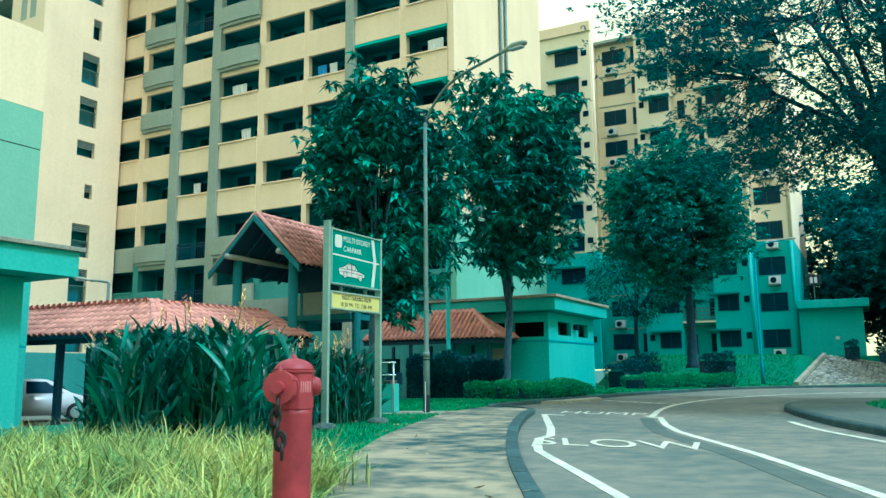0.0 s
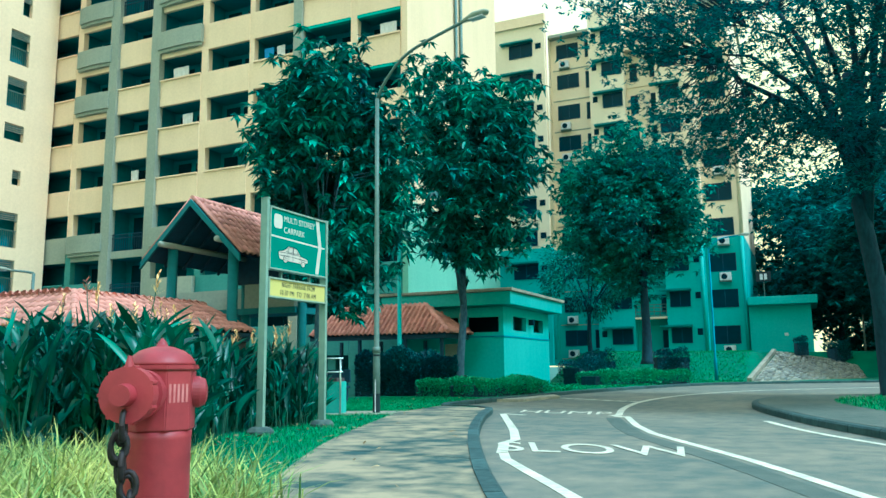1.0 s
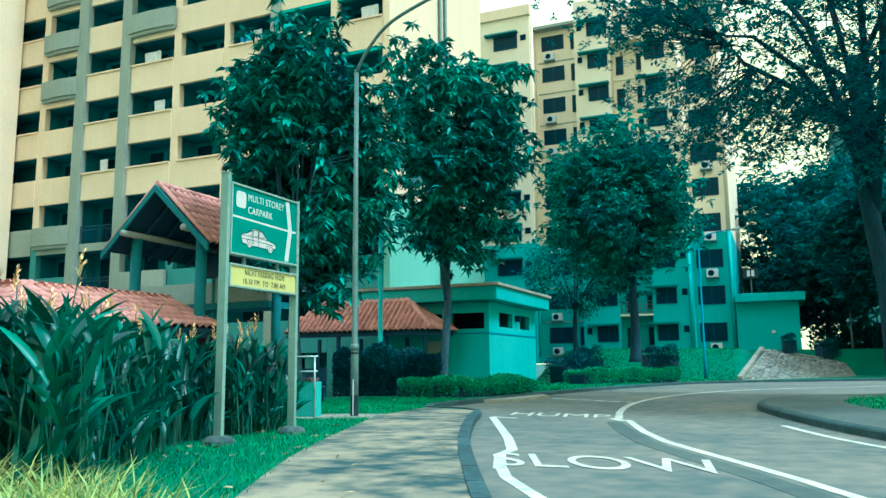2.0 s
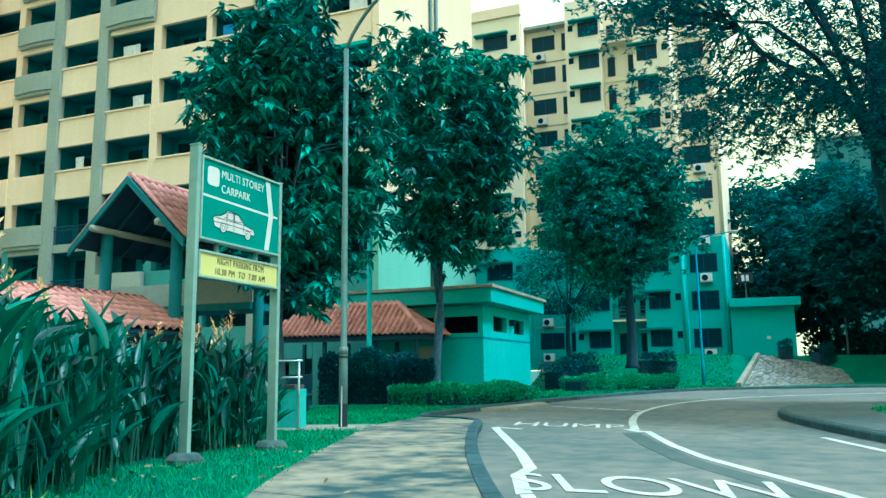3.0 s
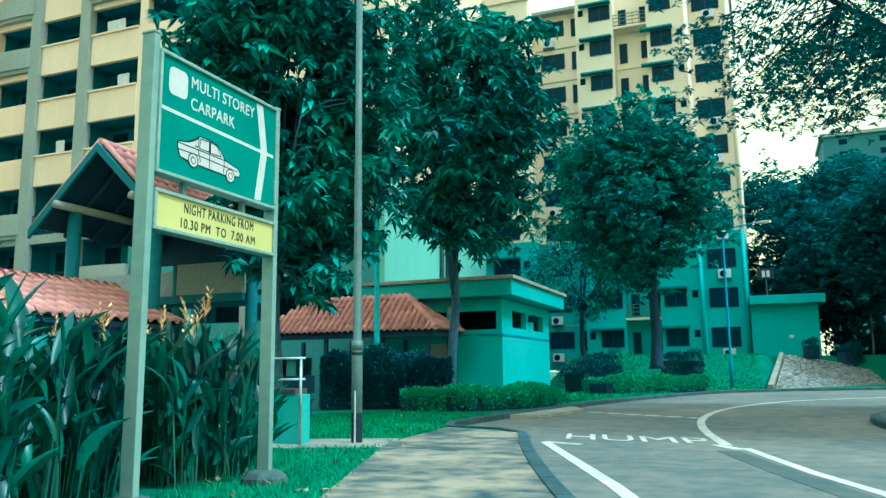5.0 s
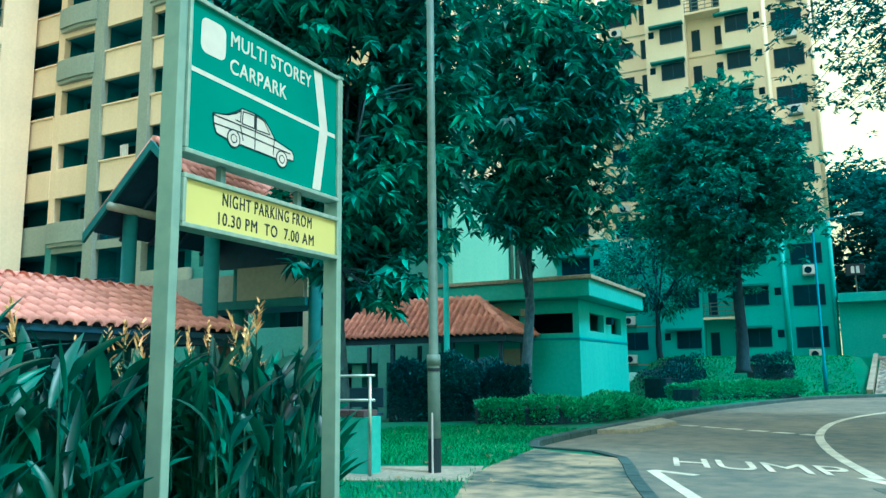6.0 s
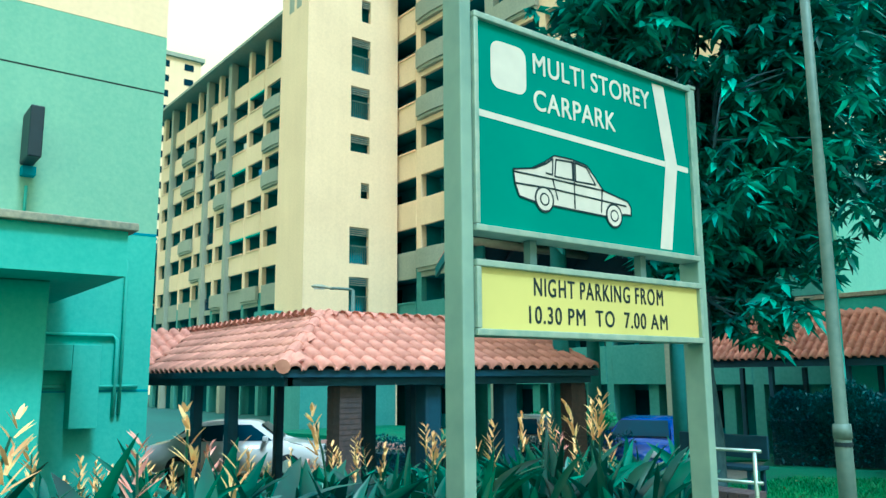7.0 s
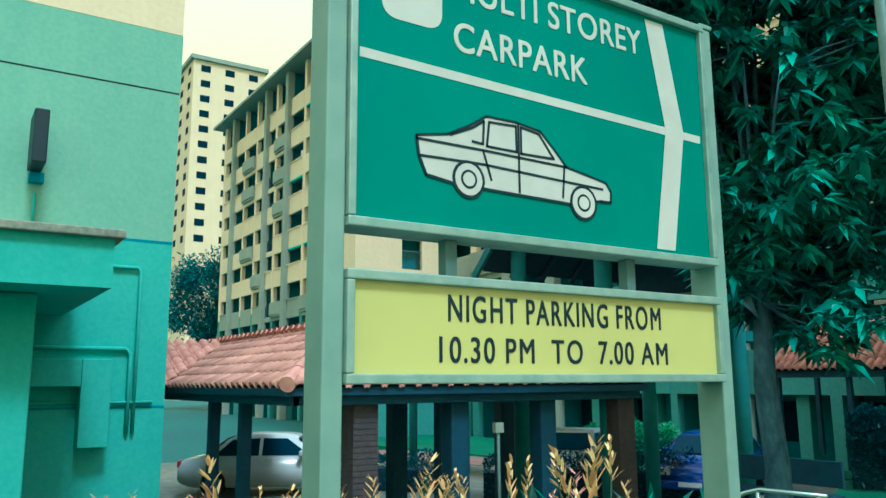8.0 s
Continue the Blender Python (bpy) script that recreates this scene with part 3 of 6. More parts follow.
# piers: (left, right, proud)
PIERS = [(-38.70, -38.26, 0.0), (-35.84, -35.19, 0.14), (-32.65, -32.03, 0.14), (-29.19, -28.74, 0.0), (-25.98, -25.67, 0.0), (-23.08, -22.58, 0.14), (-19.80, -19.43, 0.0), (-17.05, -16.955, 0.0)]
PIERS += [(-58.4, -57.9, 0.0), (-61.4, -60.95, 0.0), (-64.6, -64.0, 0.3), (-67.6, -67.1, 0.0), (-69.5, -69.0, 0.3), (-72.4, -72.0, 0.0), (-75.6, -75.2, 0.0), (-78.4, -77.9, 0.3), (-81.9, -81.2, 0.0)]
PIERS += [(-43.6, -43.2, 0.0), (-46.6, -46.2, 0.0), (-49.6, -49.2, 0.0), (-52.4, -52.0, 0.0), (-55.3, -54.9, 0.0)]
PIERS.sort()
for a, b, proud in PIERS:
    y0 = Y0 - proud
    if proud:
        bpart("pilaster", bx(a, b, y0, Y0 + 0.25, -0.7, TOP - 0.02), GREY, "grey full-height pilaster")
    else:
        bpart("pier", bx(a, b, Y0 + 0.06, Y0 + 0.4, -0.7, 8.0), TEAL_GREY)
        bpart("pier", bx(a, b, Y0 + 0.06, Y0 + 0.4, 8.0, TOP - 0.02), CREAM)
for a, b, proud in PIERS:
    c = (a + b) / 2
    bpart("partition", bx(c - 0.06, c + 0.06, Y0 + (0.25 if proud else 0.4), 35.61, -0.7, TOP - 0.03), RECESS_SHADE)
random.seed(4)
BOXED = {(-38.26, 5), (-38.26, 6), (-38.26, 7), (-32.03, 6), (-32.03, 7), (-38.26, 2), (-32.03, 2), (-28.74, 2), (-67.1, 2), (-67.1, 6), (-67.1, 7), (-67.1, 5), (-75.2, 4), (-75.2, 6), (-75.2, 7), (-57.9, 6), (-57.9, 5), (-57.9, 7), (-72.0, 3), (-60.95, 2), (-32.03, 1), (-46.2, 6)}
RAILED = {(-35.19, 1), (-35.19, 2), (-35.19, 7), (-69.0, 2), (-69.0, 4), (-69.0, 6)}
bays = [(PIERS[i][1], PIERS[i + 1][0]) for i in range(len(PIERS) - 1)]
bays = [b for b in bays if b[1] - b[0] > 1]
for a, b in bays:
    for k, zb in enumerate(ROWS_Z):
        m = CREAM if k >= 3 else (GREY if k == 2 else TEAL_GREY)
        z0 = zb - 1.48
        near = round(a, 2)
        # slab takes the shade colour so that its underside stays dark
        bpart("balcony_slab", bx(a, b, Y0 + 0.07, 35.6, z0 + 0.02, z0 + 0.3), RECESS_SHADE)
        if (near, k) in RAILED:
            bpart("parapet", bx(a, b, Y0 + 0.06, Y0 + 0.2, z0 + 0.01, z0 + 0.42), m)
            bm = bmesh.new()
            n = int((b - a) / 0.16)
            for i in range(n + 1):
                x = a + 0.04 + (b - a - 0.08) * i / n
                box(bm, x - 0.012, x + 0.012, Y0 + 0.12, Y0 + 0.145, z0 + 0.4, zb - 0.15)
            for z in (zb - 0.15, zb - 0.35):
                box(bm, a, b, Y0 + 0.11, Y0 + 0.155, z, z + 0.04)
            bpart("railing", bm, TIMBER, "dark metal balcony railing")
        else:
            bpart("parapet", bx(a, b, Y0 + 0.03, Y0 + 0.22, z0 + 0.01, zb, bevel=0.012), m)
            if (near, k) in BOXED:
                bm = bmesh.new()
                n = 8
                o = [(a - 0.12 + (b - a + 0.24) * i / n, Y0 - 0.22 - 0.1 * math.sin(math.pi * i / n)) for i in range(n + 1)]
                slab(bm, [*o, (b + 0.12, Y0 + 0.02), (a - 0.12, Y0 + 0.02)], zb - 1.02, zb - 0.02)
                slab(bm, [*[(x, y + 0.1) for x, y in o], (b + 0.05, Y0 + 0.02), (a - 0.05, Y0 + 0.02)], zb - 1.2, zb - 1.021)
                bpart("planter_front", bm, GREY, "grey bowed balcony front")
            elif random.random() < 0.5:
                bpart("ledge", bx(a, b, Y0 - 0.05, Y0 + 0.029, zb - 0.05, zb + 0.03), m)
        # doors and windows on the gallery wall
        w = b - a
        s = random.random()
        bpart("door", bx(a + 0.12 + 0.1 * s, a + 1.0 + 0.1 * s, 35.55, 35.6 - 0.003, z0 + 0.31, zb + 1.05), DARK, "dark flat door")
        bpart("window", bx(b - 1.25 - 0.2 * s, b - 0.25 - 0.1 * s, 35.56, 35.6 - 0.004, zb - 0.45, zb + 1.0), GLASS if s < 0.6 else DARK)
for a, b, k in ((-22.58, -19.80, 5), (-19.43, -17.05, 5), (-22.58, -19.80, 4), (-19.43, -17.05, 4), (-64.0, -61.4, 3), (-60.95, -58.4, 3), (-60.95, -58.4, 7), (-64.0, -61.4, 5)):
    bpart("green_edge", bx(a, b, Y0 + 0.02, Y0 + 0.3, ROWS_Z[k] + 1.12, ROWS_Z[k] + 1.26), GREEN_EDGE, "bright green painted edge")
for x, k, m, w, h in ((-30.6, 4, CLOTH, 0.7, 0.9), (-25.2, 5, CLOTH_BLUE, 0.6, 0.9), (-24.4, 5, CLOTH, 0.5, 0.8), (-31.4, 5, CLOTH, 1.1, 0.7), (-18.3, 5, CLOTH, 0.9, 0.9), (-34.2, 3, CLOTH, 0.55, 0.9), (-62.5, 6, CLOTH, 0.6, 0.8), (-59.5, 5, CLOTH_BLUE, 0.7, 0.8)):
    bm = bmesh.new()
    n = 6
    top_ = [bm.verts.new((x + w * i / n, Y0 + 0.3 + 0.02 * math.sin(2.1 * i), ROWS_Z[k] + 0.72)) for i in range(n + 1)]
    low_ = [bm.verts.new((x + w * i / n + 0.02, Y0 + 0.3 + 0.04 * math.sin(2.4 * i + 1), ROWS_Z[k] + 0.72 - h * (1 + 0.05 * math.sin(3 * i)))) for i in range(n + 1)]
    for i in range(n):
        bm.faces.new((top_[i], top_[i + 1], low_[i + 1], low_[i]))
    bpart("laundry", bm, m, "hanging laundry")
# ground floor under the galleries
for i, x in enumerate(np.arange(-80, -17, 3.1)):
    bpart("column", bx(x, x + 0.45, Y0 + 0.3, Y0 + 0.75, -0.7, 1.6, bevel=0.02), TEAL_GREY)
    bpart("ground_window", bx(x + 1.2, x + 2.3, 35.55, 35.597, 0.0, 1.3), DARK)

# stair tower
TX, TY = -40.28, 28.33
tower = thing("stair_tower", (-42, 31, -0.7), "tall blank cream stair tower with slatted windows", "tower")
TO = Matrix.Translation((42, -31, 0.7))


def tpart(name, bm, material, label=""):
    return part(name, bm, material, tower, label, False, TO)


ZT = 31.5
tpart("front_wall", bx(-43.4, TX, TY, TY + 0.25, 3.2, ZT), CREAM)
tpart("plinth", bx(-43.45, TX + 0.03, TY - 0.03, 33.9, -0.7, 2.15), TEAL_GREY, "teal painted base")
tpart("front_wall", bx(-43.4, TX, TY, TY + 0.25, 2.16, 3.199), TEAL_GREY)
tpart("side_wall", bx(-43.4, -43.15, TY + 0.25, Y0 + 0.02, -0.7, ZT), CREAM)
tpart("side_wall", bx(TX - 0.25, TX, TY + 0.25, 30.98, -0.7, ZT), CREAM)
tpart("side_wall", bx(TX - 0.25, TX, 32.18, 34.0, -0.7, ZT), CREAM)
tpart("rear_wall", bx(-43.15, TX - 0.3, 33.75, 34.0, -0.7, ZT), RECESS_SHADE)
# added box: its dark colour stands for the unlit tower inside
tpart("unlit_backing", bx(-43.1, TX - 0.75, TY + 0.3, 33.7, -0.6, ZT - 0.1), RECESS_SHADE, "added box in shade colour behind the slatted windows")
tpart("roof", bx(-43.6, TX + 0.2, TY - 0.2, 34.0, ZT, ZT + 0.25), CREAM)
WIN = [(23.6, 25.6, 30.98), (21.3, 22.6, 31.6), (18.3, 20.25, 30.98), (15.7, 17.46, 30.98), (13.8, 14.75, 30.98), (11.3, 12.15, 31.65), (7.75, 9.7, 30.98), (5.1, 7.05, 30.98), (2.2, 4.2, 30.98)]
edges = [ZT] + [z for lo, hi, _ in WIN for z in (hi, lo)] + [-0.7]
for i in range(0, len(edges), 2):
    tpart("spandrel", bx(TX - 0.25, TX, 30.98, 32.18, edges[i + 1], edges[i]), CREAM)
for lo, hi, y0 in WIN:
    if y0 > 31:
        tpart("spandrel", bx(TX - 0.25, TX, 30.98, y0, lo, hi), CREAM)
    bm = bmesh.new()
    for i in range(4):
        z = hi - 0.06 - 0.11 * i
        box(bm, TX - 0.16, TX - 0.05, y0, 32.18, z - 0.03, z)
    tpart("louvre", bm, GREY)
    if hi - lo > 1.5:
        bm = bmesh.new()
        for i in range(9):
            y = y0 + 0.07 + (32.18 - y0 - 0.14) * i / 8
            box(bm, TX - 0.1, TX - 0.08, y - 0.01, y + 0.01, lo, lo + 0.95)
        box(bm, TX - 0.11, TX - 0.07, y0, 32.18, lo + 0.93, lo + 0.98)
        tpart("window_rail", bm, STEEL)
for i in range(2):
    tpart("painted_bar", bx(-42.5 + 0.85 * i, -41.95 + 0.85 * i, TY - 0.012, TY - 0.002, 21.6, 22.9), GREY, "faded painted bar")
tpart("gable_hood", slab(bmesh.new(), [(-43.9, TY - 0.9), (-42.4, TY - 0.9), (-42.4, TY), (-43.9, TY)], 4.9, 5.3), TEAL_GREY)

# rain pipes on the end wall
for y in (39.6, 40.3):
    bpart("rain_pipe", tb([(-16.55, y, 0.0), (-16.55, y, TOP + 1.1)], 0.09, 8), STEEL, "grey rain pipe", smooth=True)

# ---- second block, far across the bend ----
block2 = thing("apartment_block", (-14, 70, 1.6), "cream point block with bay windows and teal base storeys", "apartment building")
B2 = Matrix.Translation((14, -70, -1.6))


def b2(name, bm, material, label="", smooth=False):
    return part(name, bm, material, block2, label, smooth, B2)


def two_tone(x0, x1, y0, y1, top, name="wall"):
    b2(name, bx(x0, x1, y0, y1, 1.0, 10.8), TEAL)
    b2(name, bx(x0, x1, y0, y1, 10.802, top), PALE_CREAM)


two_tone(-40, -24.2, 68.2, 82, 31.0)
two_tone(-24.2, -19.5, 65.6, 82, 30.6)
two_tone(-19.498, -15.7, 67.4, 82, 29.6)
two_tone(-15.698, -12.8, 65.8, 82, 31.0)
two_tone(-12.798, -10.3, 67.0, 82, 30.4)
two_tone(-10.298, -7.3, 65.8, 82, 31.0)
two_tone(-7.298, -4.4, 66.9, 82, 30.0)
b2("roof", bx(-19.6, -15.6, 66.6, 82.2, 29.6, 29.85), GREY)
b2("roof", bx(-7.4, -4.2, 66.2, 82.2, 30.0, 30.25), GREY)
b2("parapet", slab(bmesh.new(), [(-24.4, 65.4), (-19.4, 65.4), (-19.4, 65.9), (-24.4, 65.9)], 30.6, 31.5), CREAM)
for px, py, pr in ((-4.55, 66.7, 0.13), (-7.45, 65.55, 0.14), (-19.4, 66.0, 0.12)):
    b2("rain_pipe", tb([(px, py, 1.5), (px, py, 10.8)], pr, 8), TEAL, "teal painted rain pipe", True)
    b2("rain_pipe", tb([(px, py, 10.81), (px, py, 30)], pr, 8), PALE_CREAM, "cream rain pipe", True)


def window2(x0, x1, y, z0, z1, ledge=True, panes=2):
    w = b2("window", bx(x0, x1, y - 0.03, y - 0.002, z0, z1), GLASS, "dark window")
    bm = bmesh.new()
    for x in np.linspace(x0, x1, panes + 1):
        box(bm, x - 0.03, x + 0.03, y - 0.06, y - 0.031, z0, z1)
    box(bm, x0, x1, y - 0.06, y - 0.031, z1 - 0.05, z1)
    box(bm, x0, x1, y - 0.06, y - 0.031, z0, z0 + 0.05)
    fr = part("window_frame", bm, TIMBER, w)
    if ledge:
        part("window_hood", bx(x0 - 0.75, x1 + 0.1, y - 0.5, y - 0.004, z1 + 0.06, z1 + 0.2), LEDGE, w, "green concrete hood")
    return w


def aircon2(x, y, z):
    a = b2("air_conditioner", bx(x - 0.42, x + 0.42, y - 0.42, y - 0.06, z, z + 0.62, bevel=0.03), WHITE, "white air conditioner unit")
    bm = bmesh.new()
    lathe(bm, [(0.23, 0), (0.23, 0.02)], 16)
    bmesh.ops.rotate(bm, verts=bm.verts, matrix=Matrix.Rotation(radians(90), 3, "X"), cent=(0, 0, 0))
    bmesh.ops.translate(bm, verts=bm.verts, vec=(x - 0.08, y - 0.421, z + 0.3))
    part("fan_grille", bm, DARK, a)
    part("bracket", bx(x - 0.45, x + 0.45, y - 0.45, y - 0.003, z - 0.1, z - 0.02), STEEL, a)


random.seed(9)
for s in range(10):
    z = 2.6 + 2.8 * s
    window2(-22.7, -20.6, 65.6, z, z + 1.25)
    b2("vent_window", bx(-20.3, -19.8, 65.57, 65.598, z + 0.6, z + 1.1), DARK)
    window2(-18.9, -17.0, 67.4, z, z + 1.3, ledge=False)
    window2(-16.35, -15.8, 67.4, z - 0.2, z + 1.3, ledge=False, panes=1)
    if s % 3 != 2:
        aircon2(-18.2, 67.4, z - 0.95)
    b2("band", bx(-19.3, -15.72, 67.36, 67.399, z - 1.1, z - 1.0), GREY)
    window2(-14.6, -13.0, 65.8, z, z + 1.2)
    b2("vent_window", bx(-15.45, -15.05, 65.77, 65.798, z + 0.6, z + 1.1), DARK)
    window2(-12.5, -11.95, 67.0, z - 0.5, z + 1.1, ledge=False, panes=1)
    window2(-10.85, -10.4, 67.0, z - 0.3, z + 1.1, ledge=False, panes=1)
    if s % 4 == 1:
        bm = bmesh.new()
        for zz_ in (z - 0.6, z - 0.3, z, z + 0.25):
            box(bm, -12.8, -10.3, 65.9, 65.94, zz_, zz_ + 0.05)
        for xx in np.linspace(-12.75, -10.35, 6):
            box(bm, xx - 0.02, xx + 0.02, 65.89, 65.95, z - 0.7, z + 0.3)
        b2("balcony_rail", bm, STEEL, "pale metal balcony rail")
        b2("balcony_slab", bx(-12.79, -10.31, 65.85, 67.0, z - 0.85, z - 0.7), PALE_CREAM)
    else:
        b2("band", bx(-12.79, -10.31, 66.9, 66.998, z - 1.0, z - 0.75), PALE_CREAM if z > 12 else TEAL)
    window2(-10.0, -8.5, 65.8, z, z + 1.2)
    b2("vent_window", bx(-8.1, -7.7, 65.77, 65.798, z + 0.6, z + 1.1), DARK)
    window2(-7.0, -5.1, 66.9, z - 0.1, z + 1.3, ledge=False)
    if s % 3 != 1:
        aircon2(-5.9, 66.9, z - 0.85)
    window2(-26.6, -25.2, 68.2, z, z + 1.2)

pump = thing("annex", (-2, 67, 1.5), "low teal annex with a flat overhanging roof", "annex")
PM = Matrix.Translation((2, -67, -1.5))
part("wall", bx(-4.35, -0.1, 66.2, 72, 1.2, 5.3), TEAL, pump, "", False, PM)
part("roof", bx(-4.36, 0.35, 65.5, 72.4, 5.3, 5.9, bevel=0.03), TEAL, pump, "", False, PM)
part("lamp", bx(-2.0, -1.75, 66.1, 66.198, 3.0, 3.2), WHITE, pump, "", False, PM)
plate = thing("block_number_sign", (-3.2, 66.6, 6.1), "small dark sign with pale bars on a post", "sign")
part("plate", bx(-0.55, 0.55, -0.05, 0.05, 1.0, 1.75, bevel=0.02), SIGN_BLACK, plate)
part("post", tb([(0, 0.08, -0.2), (0, 0.08, 1.3)], 0.04, 8), STEEL, plate)
for i in range(2):
    part("bar", bx(-0.25 + 0.3 * i, -0.05 + 0.3 * i, -0.06, -0.051, 1.15, 1.6), WHITE, plate)

# stone pitching at the end of the bank
stone = thing("stone_pitching", (-1, 60, 0), "sloping rubble stone facing with a concrete edge", "retaining wall")
rs = random.Random(3)
SM4 = Matrix.Translation((1, -60, 0))
FL, FR, TR_, TL_ = (Vector(p) for p in ((-3.3, 48.5, 0.03), (2.7, 59.5, 0.04), (2.5, 66.0, 0.9), (-2.45, 61.5, 1.74)))


def pitched(u, v):
    """A point of the pitched face: u along its foot, v up the slope."""
    return FL.lerp(FR, u).lerp(TL_.lerp(TR_, u), v)


up_ = (FR - FL).cross(TL_ - FL).normalized()
NU, NV = 16, 18
for r in range(NV):
    for c in range(NU):
        u0, v0 = (c + 0.5 + 0.25 * (r % 2) + rs.uniform(-0.12, 0.12)) / (NU + 0.3), (r + 0.5 + rs.uniform(-0.1, 0.1)) / NV
        bm = bmesh.new()
        ring = [(u0 + math.cos(q) * rs.uniform(0.4, 0.56) / NU, v0 + math.sin(q) * rs.uniform(0.4, 0.54) / NV) for q in np.linspace(0, 2 * math.pi, 8)[:-1]]
        top_h = rs.uniform(0.05, 0.13)
        lo = [bm.verts.new(pitched(u, v)) for u, v in ring]
        hi = [bm.verts.new(pitched(u0 + (u - u0) * 0.72, v0 + (v - v0) * 0.72) + up_ * top_h) for u, v in ring]
        bm.faces.new(hi)
        for i in range(7):
            bm.faces.new((lo[i], lo[(i + 1) % 7], hi[(i + 1) % 7], hi[i]))
        part("stone", bm, STONE, stone, "", False, SM4)
bm = bmesh.new()
v = [bm.verts.new(p) for p in (FL, FR, TR_, TL_, (-3.3, 48.5, -0.3), (2.7, 59.5, -0.3), (2.5, 66.0, -0.3), (-2.45, 61.5, -0.3))]
for q in ((0, 1, 2, 3), (0, 4, 5, 1), (1, 5, 6, 2), (2, 6, 7, 3), (3, 7, 4, 0)):
    bm.faces.new([v[i] for i in q])
part("backing", bm, CONC, stone, "", False, SM4)
part("edge_beam", tb([FL + Vector((-0.2, -0.2, 0.06)), TL_ + Vector((-0.2, 0.2, 0.1))], 0.17, 4), CONC, stone, "pale concrete edge", False, SM4)
part("top_beam", tb([TL_ + Vector((-0.2, 0.1, 0.02)), TR_ + Vector((0.1, 0.1, 0.02))], 0.1, 4), CONC, stone, "pale concrete edge", False, SM4)

# ---- bin-centre hut at the bend ----
HX, HY = -11.75, 33.0
hut = thing("utility_hut", (-13.5, 36, 0), "small teal utility hut with a flat overhanging roof", "hut")
HM = Matrix.Translation((13.5, -36, 0))


def hp(name, bm, material, label="", smooth=False):
    return part(name, bm, material, hut, label, smooth, HM)


def wall_with_holes(name, axis, fixed, thick, a0, a1, z0, z1, holes, material, add):
    """A wall along x or y, in pieces round rectangular holes (a, b, zlo, zhi) that share one sill and head height."""
    zlo, zhi = holes[0][2], holes[0][3]

    def piece(a, b, lo, hi):
        if b - a > 0.01 and hi - lo > 0.01:
            add(name, bx(a, b, fixed, fixed + thick, lo, hi) if axis == "x" else bx(fixed, fixed + thick, a, b, lo, hi), material)

    piece(a0, a1, z0, zlo)
    piece(a0, a1, zhi, z1)
    at = a0
    for a, b, *_ in sorted(holes):
        piece(at, a, zlo, zhi)
        at = b
    piece(at, a1, zlo, zhi)


wall_with_holes("wall", "x", HY, 0.2, -16.6, HX, -0.1, 3.4, [(-16.0, -15.0, 2.35, 2.98), (-14.6, -13.75, 2.35, 2.98), (-13.35, -11.95, 2.35, 2.98)], TEAL, hp)
wall_with_holes("wall", "y", HX - 0.2, 0.2, HY + 0.2, 39.2, -0.1, 3.4, [(34.2, 35.9, 2.45, 3.05), (36.9, 38.3, 2.45, 3.05)], TEAL, hp)
hp("wall", bx(-16.6, HX - 0.21, 39.0, 39.2, -0.1, 3.4), TEAL)
hp("wall", bx(-16.6, -16.4, HY + 0.21, 38.99, -0.1, 3.4), TEAL)
# near-black floor and added sheet stand for the darkness inside the hut
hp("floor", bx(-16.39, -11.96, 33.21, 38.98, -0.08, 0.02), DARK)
hp("unlit_backing", bx(-16.3, -12.2, 35.5, 35.6, 0.02, 3.39), DARK, "added near-black sheet standing for the unlit inside")
hp("roof", bx(-17.1, HX + 0.55, HY - 0.6, 39.7, 3.42, 3.95, bevel=0.03), TEAL, "teal roof fascia")
hp("roof", bx(-17.2, HX + 0.65, HY - 0.7, 39.8, 3.955, 4.08, bevel=0.02), CONC, "pale roof capping")
hp("band", bx(-16.6, HX + 0.025, HY - 0.025, HY - 0.002, 2.14, 2.2), TEAL_DARK)
hp("band", bx(HX + 0.002, HX + 0.025, HY - 0.024, 39.2, 2.14, 2.2), TEAL_DARK)
hp("vent_panel", bx(-14.35, -13.6, HY - 0.03, HY - 0.003, 0.4, 1.9), GREY)
hp("wall_lamp", bx(HX + 0.003, HX + 0.22, 36.2, 36.45, 2.75, 3.0, bevel=0.02), DARK)
hp("wall_lamp", bx(-13.62, -13.48, HY - 0.2, HY - 0.003, 2.9, 3.15, bevel=0.02), GREY)

# ---- near teal building ----
nb = thing("teal_building", (-22, 8, -0.7), "teal rendered building with cream top and a concrete canopy", "building")
NM = Matrix.Translation((22, -8, 0.7))


def npart(name, bm, material, label="", smooth=False, parent=None):
    return part(name, bm, material, parent or nb, label, smooth, NM if parent is None else None)


NX, NY = -19.1, 14.5
npart("wall", bx(-30, NX, -8, NY, -0.7, 4.295), SEA_GREEN, "sea-green rendered wall")
npart("wall", bx(-30, NX, -8, NY, 4.3, 6.9), PALE_TEAL, "pale teal rendered wall")
npart("wall", bx(-30, NX + 0.004, -8, NY + 0.004, 6.93, 7.98), PALE_TEAL, "paler teal band")
npart("wall", bx(-30, NX, -8, NY, 7.99, 10.2), CREAM, "cream upper wall")
npart("groove", bx(-29.9, NX - 0.01, -7.9, NY - 0.01, 6.89, 6.94), SIGN_BLACK)
npart("groove", bx(NX + 0.001, NX + 0.006, -7.9, NY, 4.29, 4.33), TEAL_DARK)
npart("groove", bx(NX + 0.001, NX + 0.006, -7.9, NY, 1.63, 1.66), TEAL_DARK)
npart("canopy", bx(NX + 0.002, -15.1, 1.0, 12.92, 3.05, 3.6), SEA_GREEN, "projecting concrete canopy")
